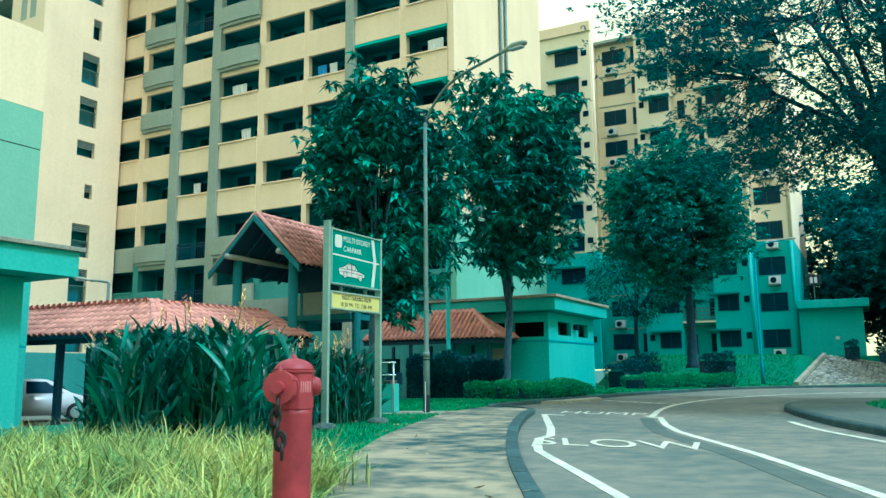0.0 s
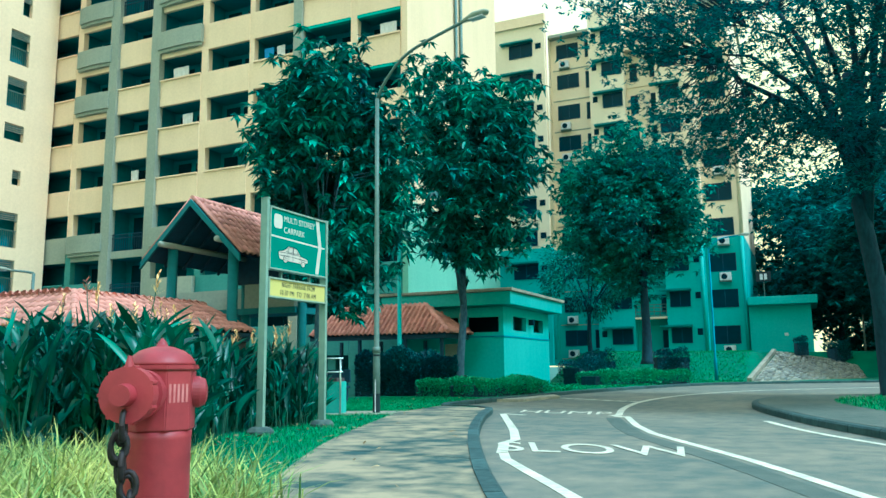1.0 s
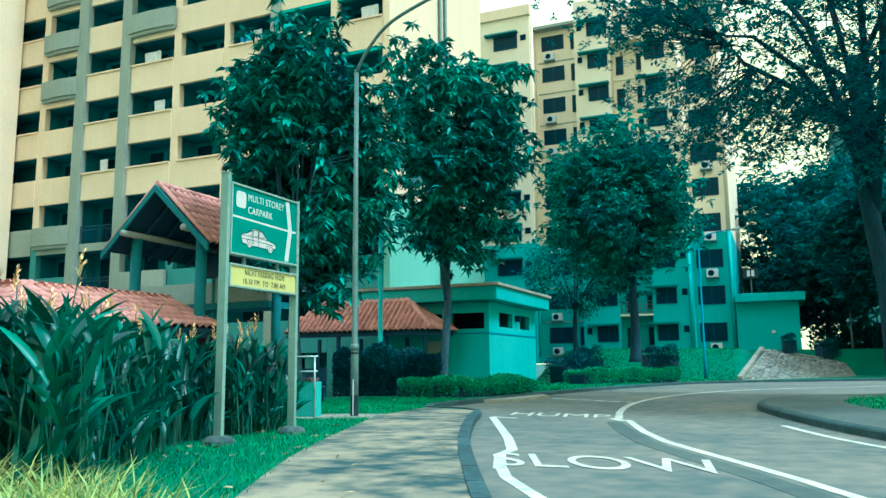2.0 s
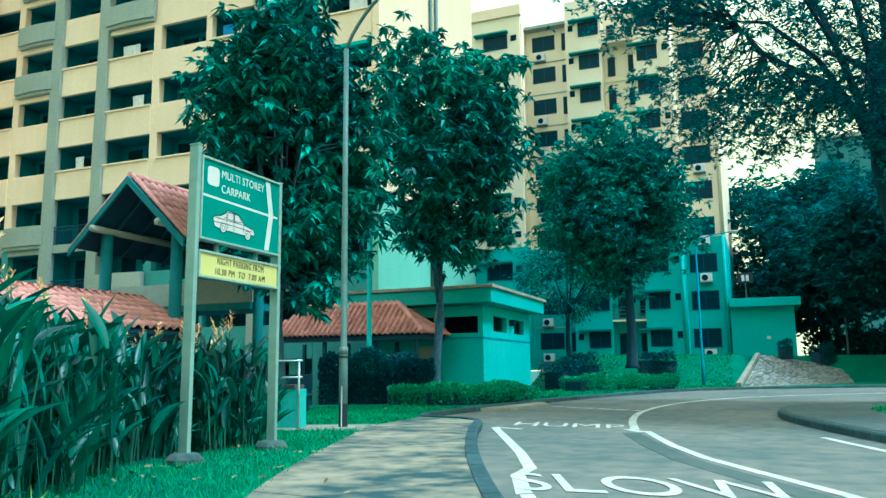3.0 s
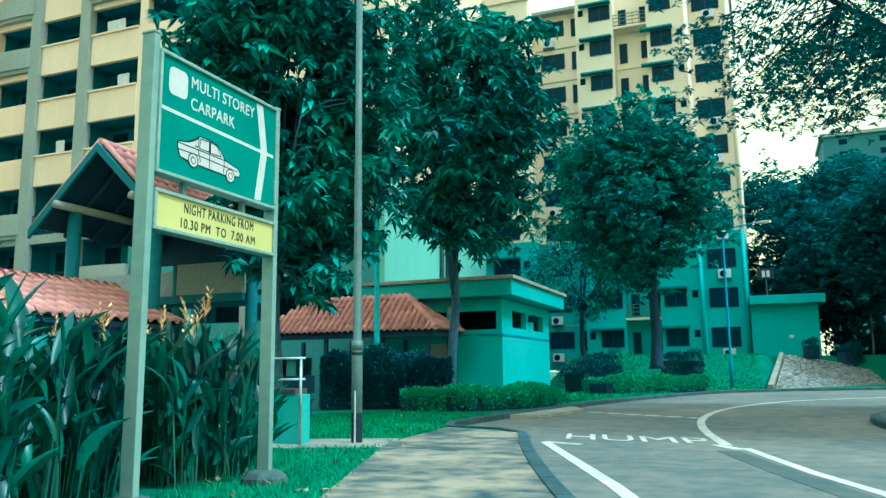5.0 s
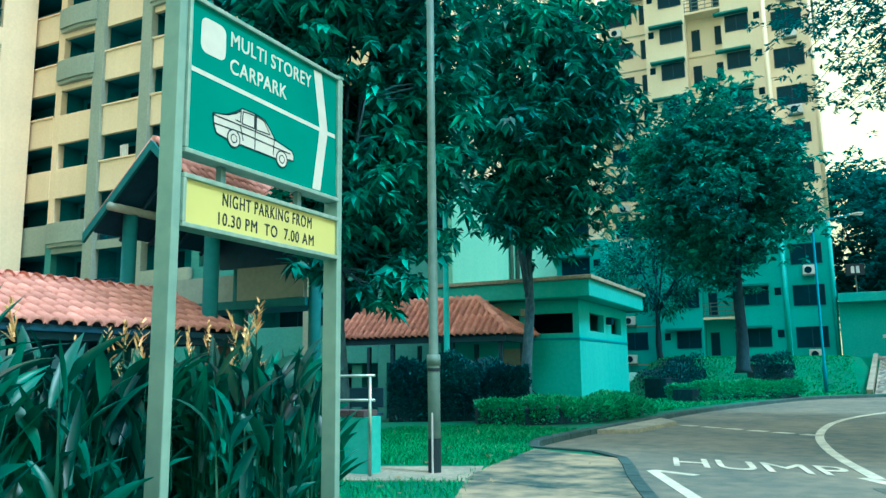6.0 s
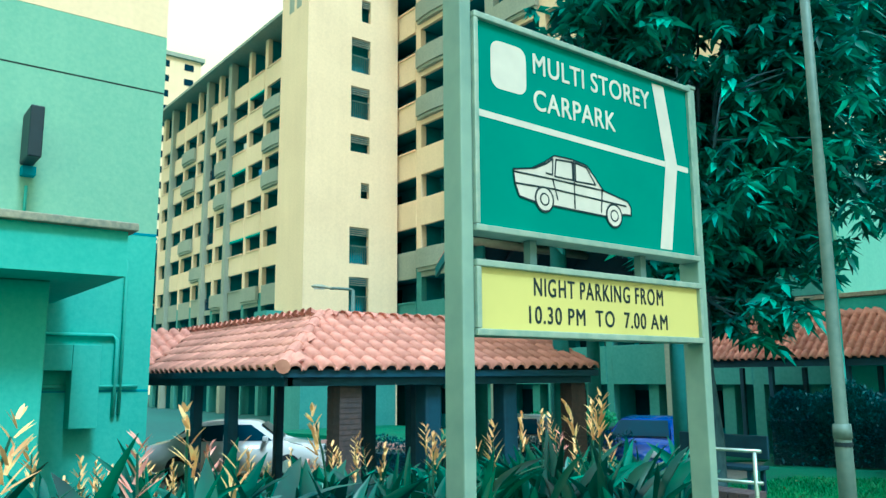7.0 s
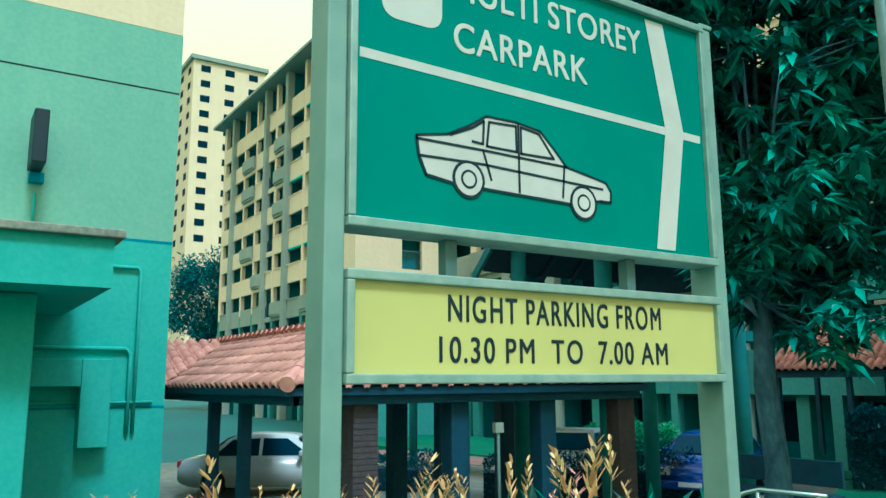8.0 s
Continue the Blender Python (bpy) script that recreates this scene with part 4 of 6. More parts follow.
npart("canopy_cap", bx(NX + 0.002, -15.0, 0.9, 13.02, 3.602, 3.7, bevel=0.015), CONC, "weathered canopy coping")
npart("column", bx(-17.0, -16.0, 9.6, 12.27, -0.7, 3.045, bevel=0.02), SEA_GREEN)
npart("meter_box", bx(NX + 0.002, NX + 0.35, 13.2, 13.62, 1.07, 2.38, bevel=0.01), SEA_GREEN)
npart("hood", bx(NX + 0.002, NX + 0.35, 11.2, 13.195, 1.97, 2.38, bevel=0.01), SEA_GREEN)
npart("conduit", tb([(NX + 0.05, 9.5, 2.55), (NX + 0.05, 13.86, 2.55), (NX + 0.05, 13.93, 2.48), (NX + 0.05, 13.93, 1.25)], 0.035, 8), SEA_GREEN, "", True)
npart("conduit", tb([(NX + 0.05, 13.45, 3.85), (NX + 0.05, 13.97, 3.85), (NX + 0.05, 14.02, 3.8), (NX + 0.05, 14.02, 1.25)], 0.03, 8), SEA_GREEN, "", True)
npart("conduit", tb([(NX + 0.05, 9.5, 1.72), (NX + 0.05, 14.3, 1.72)], 0.025, 8), SEA_GREEN, "", True)
npart("conduit", tb([(NX + 0.04, 12.4, 4.9), (NX + 0.04, 12.4, 4.33)], 0.025, 8), SEA_GREEN, "", True)
lb = npart("wall_light", bx(NX + 0.14, NX + 0.8, 12.26, 12.46, 5.2, 6.02, bevel=0.02), SIGN_BLACK, "dark rectangular wall light box")
npart("wall_light_bracket", bx(NX + 0.002, NX + 0.2, 12.3, 12.5, 5.05, 5.19), TEAL_DARK)

# ---- far towers ----


def far_block(name, x, y, w, d, z, top, storeys, label, rz=0, wall=CREAM):
    t = thing(name, (x, y, z), label, "apartment building", rz=rz)
    part("wall", bx(-w / 2, w / 2, -d / 2, d / 2, 0, top), wall, t)
    part("roof", bx(-w / 2 - 0.6, w / 2 + 0.6, -d / 2 - 0.6, d / 2 + 0.6, top, top + 0.8), GREY, t)
    for s in range(storeys):
        zz_ = top - 2.2 - 3.0 * s
        for c in range(3):
            xx = -w / 2 + w * (c + 0.5) / 3
            part("window", bx(xx - 0.9, xx + 0.9, -d / 2 - 0.05, -d / 2 - 0.004, zz_, zz_ + 1.3), DARK, t)
            yy = -d / 2 + d * (c + 0.5) / 3
            part("window", bx(w / 2 + 0.004, w / 2 + 0.05, yy - 0.9, yy + 0.9, zz_, zz_ + 1.3), DARK, t)
    return t


far_block("apartment_tower", -158, 55, 16, 14, -0.8, 64, 12, "distant pale tower block beyond the slab block")
far_block("apartment_tower", 26, 222, 26, 18, -0.8, 57, 12, "distant tower block beyond the trees, haze put into its colour", wall=HAZE_TINT)

# ---- car park direction sign ----
SX = -7.71
sign = thing("car_park_sign", (SX, 13.0, 0), "green and yellow car park sign on two pale posts", "sign")
SM = Matrix.Translation((-SX, -13.0, 0))


def sp(name, bm, material, label="", parent=None, smooth=False):
    return part(name, bm, material, parent or sign, label, smooth, SM if parent is None else None)


for y0, y1, top in ((12.176, 12.237, 3.46), (13.765, 13.825, 3.36)):
    sp("post", bx(SX - 0.14, SX - 0.02, y0, y1, -0.05, top, bevel=0.006), POST_M, "pale green painted steel post")
    sp("post_cap", bx(SX - 0.145, SX - 0.015, y0 - 0.005, y1 + 0.005, top + 0.001, top + 0.02, bevel=0.004), POST_M)
    bm = bmesh.new()
    lathe(bm, [(0.21, -0.05), (0.2, 0.05), (0.15, 0.1), (0.1, 0.115)], 9, (SX - 0.08, (y0 + y1) / 2, 0))
    sp("footing", bm, FOOT, "rough concrete footing")


def panel(z0, z1, face, name):
    body = sp(name, bx(SX - 0.12, SX - 0.022, 12.24, 13.76, z0, z1, bevel=0.006), face)
    w = 0.024
    for a in ((12.238, 13.762, z1 - w, z1 + 0.004), (12.238, 13.762, z0 - 0.004, z0 + w)):
        part("frame", bx(SX - 0.124, SX, *a, bevel=0.004), ALU, body, "worn aluminium edge frame")
    for a in ((12.238, 12.238 + w), (13.762 - w, 13.762)):
        part("frame", bx(SX - 0.123, SX - 0.001, a[0], a[1], z0 + w + 0.001, z1 - w - 0.001, bevel=0.004), ALU, body)
    return body


green = panel(2.41, 3.355, SIGN_GREEN, "green_panel")
yellow = panel(1.985, 2.285, SIGN_YELLOW, "yellow_panel")
for y in (12.6, 13.35):
    sp("hanger", bx(SX - 0.09, SX - 0.05, y - 0.02, y + 0.02, 2.29, 2.405), STEEL)
XF = SX - 0.0205


def film(name, outline, material=SIGN_WHITE, lift=0.0, parent=None):
    """A thin film shape on the sign's face, given as (y, z)."""
    bm = bmesh.new()
    lo = [bm.verts.new((XF + lift - 0.0008, y, z)) for y, z in outline]
    hi = [bm.verts.new((XF + lift, y, z)) for y, z in outline]
    bm.faces.new(hi)
    for i in range(len(outline)):
        bm.faces.new((lo[i], lo[(i + 1) % len(outline)], hi[(i + 1) % len(outline)], hi[i]))
    return part(name, bm, material, parent or green)


def stroke(name, line, width, material=SIGN_BLACK, lift=0.0026, parent=None):
    bm = bmesh.new()
    for (a, b) in zip(line, line[1:]):
        a, b = Vector(a), Vector(b)
        d = (b - a).normalized() * width / 2
        n = Vector((-d.y, d.x))
        q = [a - d * 0.6 + n, a - d * 0.6 - n, b + d * 0.6 - n, b + d * 0.6 + n]
        bm.faces.new([bm.verts.new((XF + lift, p.x, p.y)) for p in q])
    return part(name, bm, material, parent or green)


sq = []
for cy, cz, a0 in ((12.505, 3.215, 0), (12.395, 3.215, 90), (12.395, 3.095, 180), (12.505, 3.095, 270)):
    sq += [(cy + 0.05 * math.cos(radians(a0 + k * 22.5)), cz + 0.05 * math.sin(radians(a0 + k * 22.5))) for k in range(5)]
film("white_square", sq)
film("divider", [(12.275, 2.932), (12.275, 2.902), (13.725, 2.877), (13.725, 2.907)])
film("route_stripe", [(13.452, 3.318), (13.548, 3.318), (13.632, 2.9), (13.55, 2.448), (13.455, 2.448), (13.534, 2.9)], lift=0.0006)
lettering("letter", "MULTI STOREY", 0.095, 0.83, SIGN_WHITE, green, (XF - 0.0002, 12.595, 3.165))
lettering("letter", "CARPARK", 0.095, 0.555, SIGN_WHITE, green, (XF - 0.0002, 12.595, 2.994))
lettering("letter", "NIGHT PARKING FROM", 0.078, 0.89, SIGN_BLACK, yellow, (XF - 0.0002, 12.565, 2.158), bold=0.0015, squeeze=0.86)
lettering("letter", "10.30 PM  TO  7.00 AM", 0.074, 0.945, SIGN_BLACK, yellow, (XF - 0.0002, 12.537, 2.04), bold=0.0015, squeeze=0.86)
# the little saloon car drawn on the panel
CAR = [(12.462, 2.7), (12.47, 2.64), (12.495, 2.585), (12.6, 2.57), (13.05, 2.562), (13.19, 2.588), (13.235, 2.588), (13.238, 2.625), (13.215, 2.655), (13.04, 2.685), (12.985, 2.74), (12.93, 2.79), (12.83, 2.803), (12.715, 2.802), (12.65, 2.76), (12.57, 2.72)]
film("car_symbol", CAR, lift=0.0012)
for ln in (CAR + CAR[:1], [(12.462, 2.69), (12.7, 2.69), (13.04, 2.685)], [(12.475, 2.64), (12.7, 2.645), (13.2, 2.63)], [(12.84, 2.8), (12.84, 2.575)], [(12.7, 2.69), (12.73, 2.6)], [(13.03, 2.685), (13.02, 2.58)],
           [(12.725, 2.785), (12.83, 2.79), (12.832, 2.705), (12.715, 2.705), (12.725, 2.785)], [(12.85, 2.79), (12.925, 2.78), (12.985, 2.705), (12.85, 2.702), (12.85, 2.79)], [(12.66, 2.755), (12.705, 2.785), (12.7, 2.71), (12.66, 2.712)], [(12.58, 2.72), (12.66, 2.755)]):
    stroke("car_outline", ln, 0.0085)
for cy, cz in ((12.645, 2.59), (13.11, 2.572)):
    for r, m_, lf in ((0.06, SIGN_BLACK, 0.0032), (0.05, SIGN_WHITE, 0.0038), (0.03, SIGN_BLACK, 0.0044), (0.022, SIGN_WHITE, 0.005)):
        film("car_wheel", [(cy + r * math.cos(k * math.pi / 9), cz + r * math.sin(k * math.pi / 9)) for k in range(18)], m_, lf)

# ---- fire hydrant ----
hy = thing("fire_hydrant", (-2.24, 4.55, 0), "red painted pillar hydrant with a hanging chain", "fire hydrant", rz=-14)
part("barrel", lathe(bmesh.new(), [(0.125, 0.0), (0.125, 0.04), (0.09, 0.06), (0.087, 0.3), (0.088, 0.74), (0.09, 0.762)], 28), RED, hy, "", True)
bm = bmesh.new()
o = [(0.098 * math.cos(radians(22.5 + 45 * k)), 0.098 * math.sin(radians(22.5 + 45 * k))) for k in range(8)]
slab(bm, o, 0.764, 0.928)
slab(bm, [(x * 1.07, y * 1.07) for x, y in o], 0.9285, 0.942)
bmesh.ops.bevel(bm, geom=list(bm.edges), offset=0.003, segments=2, affect="EDGES")
head = part("head", bm, RED, hy, "octagonal head block")
part("dome", lathe(bmesh.new(), [(0.094, 0.9425), (0.092, 0.95), (0.08, 0.968), (0.06, 0.983), (0.034, 0.992), (0.016, 0.996), (0.012, 1.006), (0.003, 1.018)], 28), RED, hy, "domed cap", True)
for ang, tilt in ((-54, 1), (58, 0)):
    d = Vector((math.cos(radians(ang)), math.sin(radians(ang)), 0))
    c = Vector((0, 0, 0.866))
    bm = bmesh.new()
    if tilt:
        tube(bm, [c + d * 0.07, c + d * 0.115, c + d * 0.117, c + d * 0.14, c + d * 0.142, c + d * 0.165], [0.052, 0.052, 0.064, 0.064, 0.054, 0.05], 28)
    else:
        tube(bm, [c + d * 0.07, c + d * 0.105, c + d * 0.122, c + d * 0.128], [0.044, 0.044, 0.036, 0.016], 28)
    noz = part("outlet", bm, RED, hy)
    if tilt:
        bm = bmesh.new()
        tube(bm, [c + d * 0.16, c + d * 0.18, c + d * 0.185, c + d * 0.218, c + d * 0.22, c + d * 0.255], [0.054, 0.057, 0.072, 0.072, 0.03, 0.027], 28)
        cap = part("outlet_cap", bm, RED, hy, "round screw cap")
        up = Vector((0, 0, 1))
        part("cap_lug", tb([c + d * 0.205 + up * 0.069, c + d * 0.205 + up * 0.1], [0.014, 0.005], 8), RED, hy)
        for q in range(7):
            w_ = d.cross(up) * math.cos(q * 0.9) + up * math.sin(q * 0.9)
            part("grip_rib", tb([c + d * 0.186 + w_ * 0.071, c + d * 0.217 + w_ * 0.071], 0.006, 6), RED, hy)
side = Vector((math.cos(radians(-54)), math.sin(radians(-54)), 0))
for strand, (reach, top_z, count) in enumerate(((0.225, 0.79, 5), (0.19, 0.775, 4))):
    for i in range(count):
        a = radians(90 * (i % 2) + 35 * strand)
        c = side * (reach - 0.009 * i) + side.cross(Vector((0, 0, 1))) * (0.012 * math.sin(1.3 * i) + 0.02 * strand) + Vector((0, 0, top_z - 0.05 * i))
        u = Vector((math.cos(radians(-38) + a), math.sin(radians(-38) + a), 0))
        loop = [c + u * (0.02 * math.cos(q)) + Vector((0, 0, 0.035 * math.sin(q))) for q in np.linspace(0, 2 * math.pi, 13)]
        part("chain_link", tube(bmesh.new(), loop, 0.0075, 6, cap=False), CHAIN_M, hy, "dark chain link" if not i else "", True)
for i in range(5):
    part("stencil_bar", bx(0.0902, 0.0915, -0.03 + 0.013 * i, -0.023 + 0.013 * i, 0.84, 0.89), STENCIL, hy)

# ---- street lamps ----


def street_lamp(x, y, base_z, top, r0, r1, arm, head, material, label, rz=0.0, wrap=False):
    t = thing("street_lamp", (x, y, base_z), label, "street lamp", "street lamps", rz=rz)
    if wrap:
        part("pole", tb([(0, 0, 0), (0, 0, 1.32), (0, 0, 1.36), (0, 0, 3.9), (0, 0, 3.94), (0, 0, top)], [r0, r0, r0 * 0.78, r0 * 0.72, r1 * 1.1, r1], 14), material, t, "", True)
        part("collar", tb([(0, 0, 1.27), (0, 0, 1.4)], [r0 * 1.12, r0 * 1.05], 14), STEEL, t, "", True)
        part("strap", tb([(0, 0, 1.2), (0, 0, 1.24)], r0 * 1.08, 14), SIGN_BLACK, t)
        part("base_band", tb([(0, 0, 0), (0, 0, 0.42)], r0 * 1.04, 14), SIGN_BLACK, t)
        part("marker", bx(0.04, 0.06, -r0 - 0.03, -r0 - 0.02, 0.02, 0.72), WHITE, t, "white marker strip")
    else:
        part("pole", tb([(0, 0, 0), (0, 0, 1.2), (0, 0, 1.25), (0, 0, top)], [r0, r0, r1 * 1.2, r1], 10), material, t, "", True)
    pts = [(0, 0, top), (arm[0] * 0.12, 0, top + arm[1] * 0.35), (arm[0] * 0.4, 0, top + arm[1] * 0.75), (arm[0], 0, top + arm[1])]
    part("arm", tb([Vector((p[0], 0, p[1])) for p in smooth_line([(q[0], q[2]) for q in pts], 0.15)], r1 * 0.75, 8), material, t, "", True)
    bm = bmesh.new()
    L = head
    e = Vector((arm[0], 0, top + arm[1]))
    tube(bm, [e + Vector((-0.05 if L > 0 else 0.05, 0, 0)), e + Vector((L * 0.12, 0, 0.03)), e + Vector((L * 0.5, 0, 0.08)), e + Vector((L * 0.9, 0, 0.1)), e + Vector((L, 0, 0.1))], [r1 * 0.8, 0.07, 0.13, 0.1, 0.03], 10)
    bmesh.ops.scale(bm, verts=bm.verts, vec=(1, 1, 0.6), space=Matrix.Translation(-e))
    h = part("lamp_head", bm, GREY, t, "grey cobra lamp head", True)
    part("lens", bx(min(e.x + L * 0.3, e.x + L * 0.85), max(e.x + L * 0.3, e.x + L * 0.85), -0.08, 0.08, e.z - 0.035, e.z + 0.0, bevel=0.01), LIGHT_LENS, h)
    return t


street_lamp(-8.9, 17.54, -0.02, 6.9, 0.075, 0.045, (2.35, 1.15), 0.65, STEEL, "tall galvanised street lamp with a curved arm", rz=-12, wrap=True)
street_lamp(-14.2, 28.6, 0.0, 6.1, 0.1, 0.07, (-0.75, 0.15), -0.5, TEAL, "teal painted lamp post with a short arm", rz=20)
street_lamp(-5.2, 48.6, 0.05, 7.3, 0.09, 0.05, (1.7, 0.75), 0.6, TEAL_DARK, "slim dark street lamp beside the far kerb", rz=20)
street_lamp(-27.4, 23.5, -0.62, 5.3, 0.1, 0.06, (-0.75, 0.06), -0.6, STEEL, "galvanised lamp post behind the tiled shelter", rz=60)
street_lamp(3.4, 70.0, 1.2, 6.5, 0.09, 0.06, (1.2, 0.6), 0.6, STEEL, "distant street lamp among dark trees", rz=0)

# ---- tiled shelters ----


def tile_mesh(w, ln):
    """One barrel roof tile: an arched cover with a lip, running down -v; u across, v up the slope."""
    bm = bmesh.new()
    prof = [(w * k, z) for k, z in ((-0.5, 0.0), (-0.39, 0.002), (-0.345, 0.042), (-0.22, 0.08), (0, 0.096), (0.22, 0.08), (0.345, 0.042), (0.39, 0.002), (0.5, 0.0))]
    lo = [bm.verts.new((x, 0, z + 0.026)) for x, z in prof]
    hi = [bm.verts.new((x * 0.94, ln, z + 0.0)) for x, z in prof]
    un = [bm.verts.new((x * 0.9, 0.004, z * 0.75 - 0.002)) for x, z in prof]
    for i in range(len(prof) - 1):
        bm.faces.new((lo[i], lo[i + 1], hi[i + 1], hi[i]))
        bm.faces.new((un[i], un[i + 1], lo[i + 1], lo[i]))
    return finish(bm, "roof_tile", True)


def tile_slope(parent, eave_a, eave_b, ridge_b, ridge_a, pitch=0.2, rows=None, pieces=False, m=None, expose=0.31):
    """Tiles over a slope given by its eave and ridge ends in world metres; m brings world metres into the parent."""
    A, B, C, D = (Vector(p) for p in (eave_a, eave_b, ridge_b, ridge_a))
    u = (B - A).normalized()
    nrm = u.cross(D - A).normalized()
    if nrm.z < 0:
        nrm = -nrm
    v = nrm.cross(u)
    if v.z < 0:
        v = -v
    flat = [((p - A).dot(u), (p - A).dot(v)) for p in (A, B, C, D)]
    bm = bmesh.new()
    bm.faces.new([bm.verts.new(p - nrm * 0.01) for p in (A, B, C, D)])
    bm.faces.new([bm.verts.new(p - nrm * 0.06) for p in (A, B, C, D)])
    part("roof_deck", bm, TIMBER, parent, "", False, m)
    me = tile_mesh(pitch, expose + 0.07)
    me.materials.append(TILE if pieces else TILE_JOINED)
    xs = [p[0] for p in flat]
    height = max(p[1] for p in flat)
    spots = []
    r = 0
    while r * expose < height - 0.08:
        y = r * expose - 0.05
        for c in range(int(min(xs) / pitch) - 1, int(max(xs) / pitch) + 2):
            x = (c + 0.5) * pitch
            if inside(np.array([[x, y + 0.16]]), flat)[0]:
                spots.append((x, y))
        r += 1
    # u x v points up or down as the slope runs: keep tiles the right way up
    uu = u if u.cross(v).dot(nrm) > 0 else -u
    frame_m = Matrix((uu, v, nrm)).transposed().to_4x4()
    if pieces:
        for x, y in spots:
            jit = Matrix.Rotation(random.uniform(-0.02, 0.02), 4, "Z")
            part("roof_tile", me, TILE, parent, "", False, (m or Matrix()) @ Matrix.Translation(A + u * x + v * y + nrm * random.uniform(0, 0.006)) @ frame_m @ jit)
    else:
        nv = len(me.vertices)
        co = np.empty(nv * 3, np.float32)
        me.vertices.foreach_get("co", co)
        co = co.reshape(-1, 3)
        quads = np.array([tuple(p.vertices) for p in me.polygons])
        rot = np.array(frame_m.to_3x3())
        base = co @ rot.T
        offs = np.array([tuple(A + u * x + v * y) for x, y in spots])
        V = (offs[:, None] + base[None]).reshape(-1, 3)
        F = (np.arange(len(spots))[:, None, None] * nv + quads[None]).reshape(-1, 4)
        me2 = mesh_from("roof_tiles", V, F, True)
        ob = part("roof_tiles", me2, TILE_JOINED, parent, "", False, m)
        ob["kind"] = "stuff"


def ridge_tiles(parent, a, b, m=None, r=0.09, step=0.4):
    a, b = Vector(a), Vector(b)
    n = max(2, int((b - a).length / step))
    for i in range(n):
        p, q = a.lerp(b, i / n), a.lerp(b, (i + 1.12) / n)
        part("ridge_tile", tb([p, q], [r * 1.12, r * 0.95], 12), TILE, parent, "", False, m)


def brick_column(parent, x, y, z0, z1, w, m):
    """A square brick column: courses of bricks round a mortar core."""
    part("column_core", bx(x - w / 2 + 0.008, x + w / 2 - 0.008, y - w / 2 + 0.008, y + w / 2 - 0.008, z0, z1), MORTAR, parent, "", False, m)
    bm = bmesh.new()
    o = w / 2
    for r in range(int((z1 - z0) / 0.075)):
        z = z0 + 0.005 + 0.075 * r
        cut = (0.04 if r % 2 else -0.05) * w
        for a, b in ((-o, cut - 0.004), (cut + 0.004, o)):
            box(bm, x + a, x + b, y - o, y + o, z, z + 0.065)
    part("brick_facing", bm, BRICK, parent, "brown brick facing", False, m)["kind"] = "stuff"


# L-shaped shelter beside the sign
shelter = thing("covered_walkway", (-16.8, 18, -0.62), "covered walkway with terracotta hip roof on dark posts", "shelter")
WM = Matrix.Translation((16.8, -18, 0.62))
ZE, ZR = 1.94, 2.80
tile_slope(shelter, (-14.9, 14.95, ZE), (-14.9, 21.1, ZE + 0.05), (-16.86, 21.1, ZR), (-16.86, 16.54, ZR), pieces=True, m=WM, expose=0.33, pitch=0.255)
tile_slope(shelter, (-14.9, 14.95, ZE), (-20.6, 14.95, ZE), (-22.6, 16.54, ZR), (-16.86, 16.54, ZR), m=WM, expose=0.33, pitch=0.255)
tile_slope(shelter, (-18.85, 21.1, ZE), (-18.85, 18.1, ZE), (-16.86, 16.54, ZR), (-16.86, 21.1, ZR), m=WM, expose=0.33, pitch=0.255)
tile_slope(shelter, (-18.85, 18.1, ZE), (-25, 18.1, ZE), (-25, 16.54, ZR), (-16.86, 16.54, ZR), m=WM, expose=0.33, pitch=0.255)
tile_slope(shelter, (-20.6, 14.95, ZE), (-20.6, 14.52, ZE), (-22.6, 14.52, ZR), (-22.6, 16.54, ZR), m=WM, expose=0.33, pitch=0.255)
ridge_tiles(shelter, (-14.85, 14.9, ZE + 0.04), (-16.86, 16.54, ZR + 0.06), WM)
ridge_tiles(shelter, (-16.86, 16.54, ZR + 0.05), (-16.86, 21.15, ZR + 0.05), WM)
ridge_tiles(shelter, (-16.86, 16.54, ZR + 0.05), (-22.6, 16.54, ZR + 0.05), WM)
part("eave_beam", bx(-15.12, -15.0, 15.05, 21.0, ZE - 0.22, ZE - 0.03), TIMBER, shelter, "dark painted eave beam", False, WM)
part("eave_beam", bx(-22.5, -15.0, 15.0, 15.12, ZE - 0.22, ZE - 0.03), TIMBER, shelter, "", False, WM)
part("eave_beam", bx(-18.75, -18.63, 18.2, 21.0, ZE - 0.22, ZE - 0.03), TIMBER, shelter, "", False, WM)
part("fascia", bx(-14.93, -14.9, 14.93, 21.1, ZE - 0.1, ZE + 0.0), TIMBER, shelter, "", False, WM)
part("fascia", bx(-20.6, -14.9, 14.9, 14.93, ZE - 0.1, ZE + 0.0), TIMBER, shelter, "", False, WM)
part("tie_beam", bx(-18.65, -15.1, 20.85, 20.97, ZE - 0.2, ZE - 0.02), TIMBER, shelter, "", False, WM)
for x, y in ((-15.3, 16.1), (-15.3, 20.8)):
    brick_column(shelter, x, y, -0.62, 1.73, 0.36, WM)
for x, y in ((-15.3, 17.6), (-15.3, 19.2), (-18.4, 18.4), (-18.4, 20.8)):
    part("column", bx(x - 0.15, x + 0.15, y - 0.15, y + 0.15, -0.62, 1.73, bevel=0.03), TIMBER, shelter, "dark painted column", False, WM)
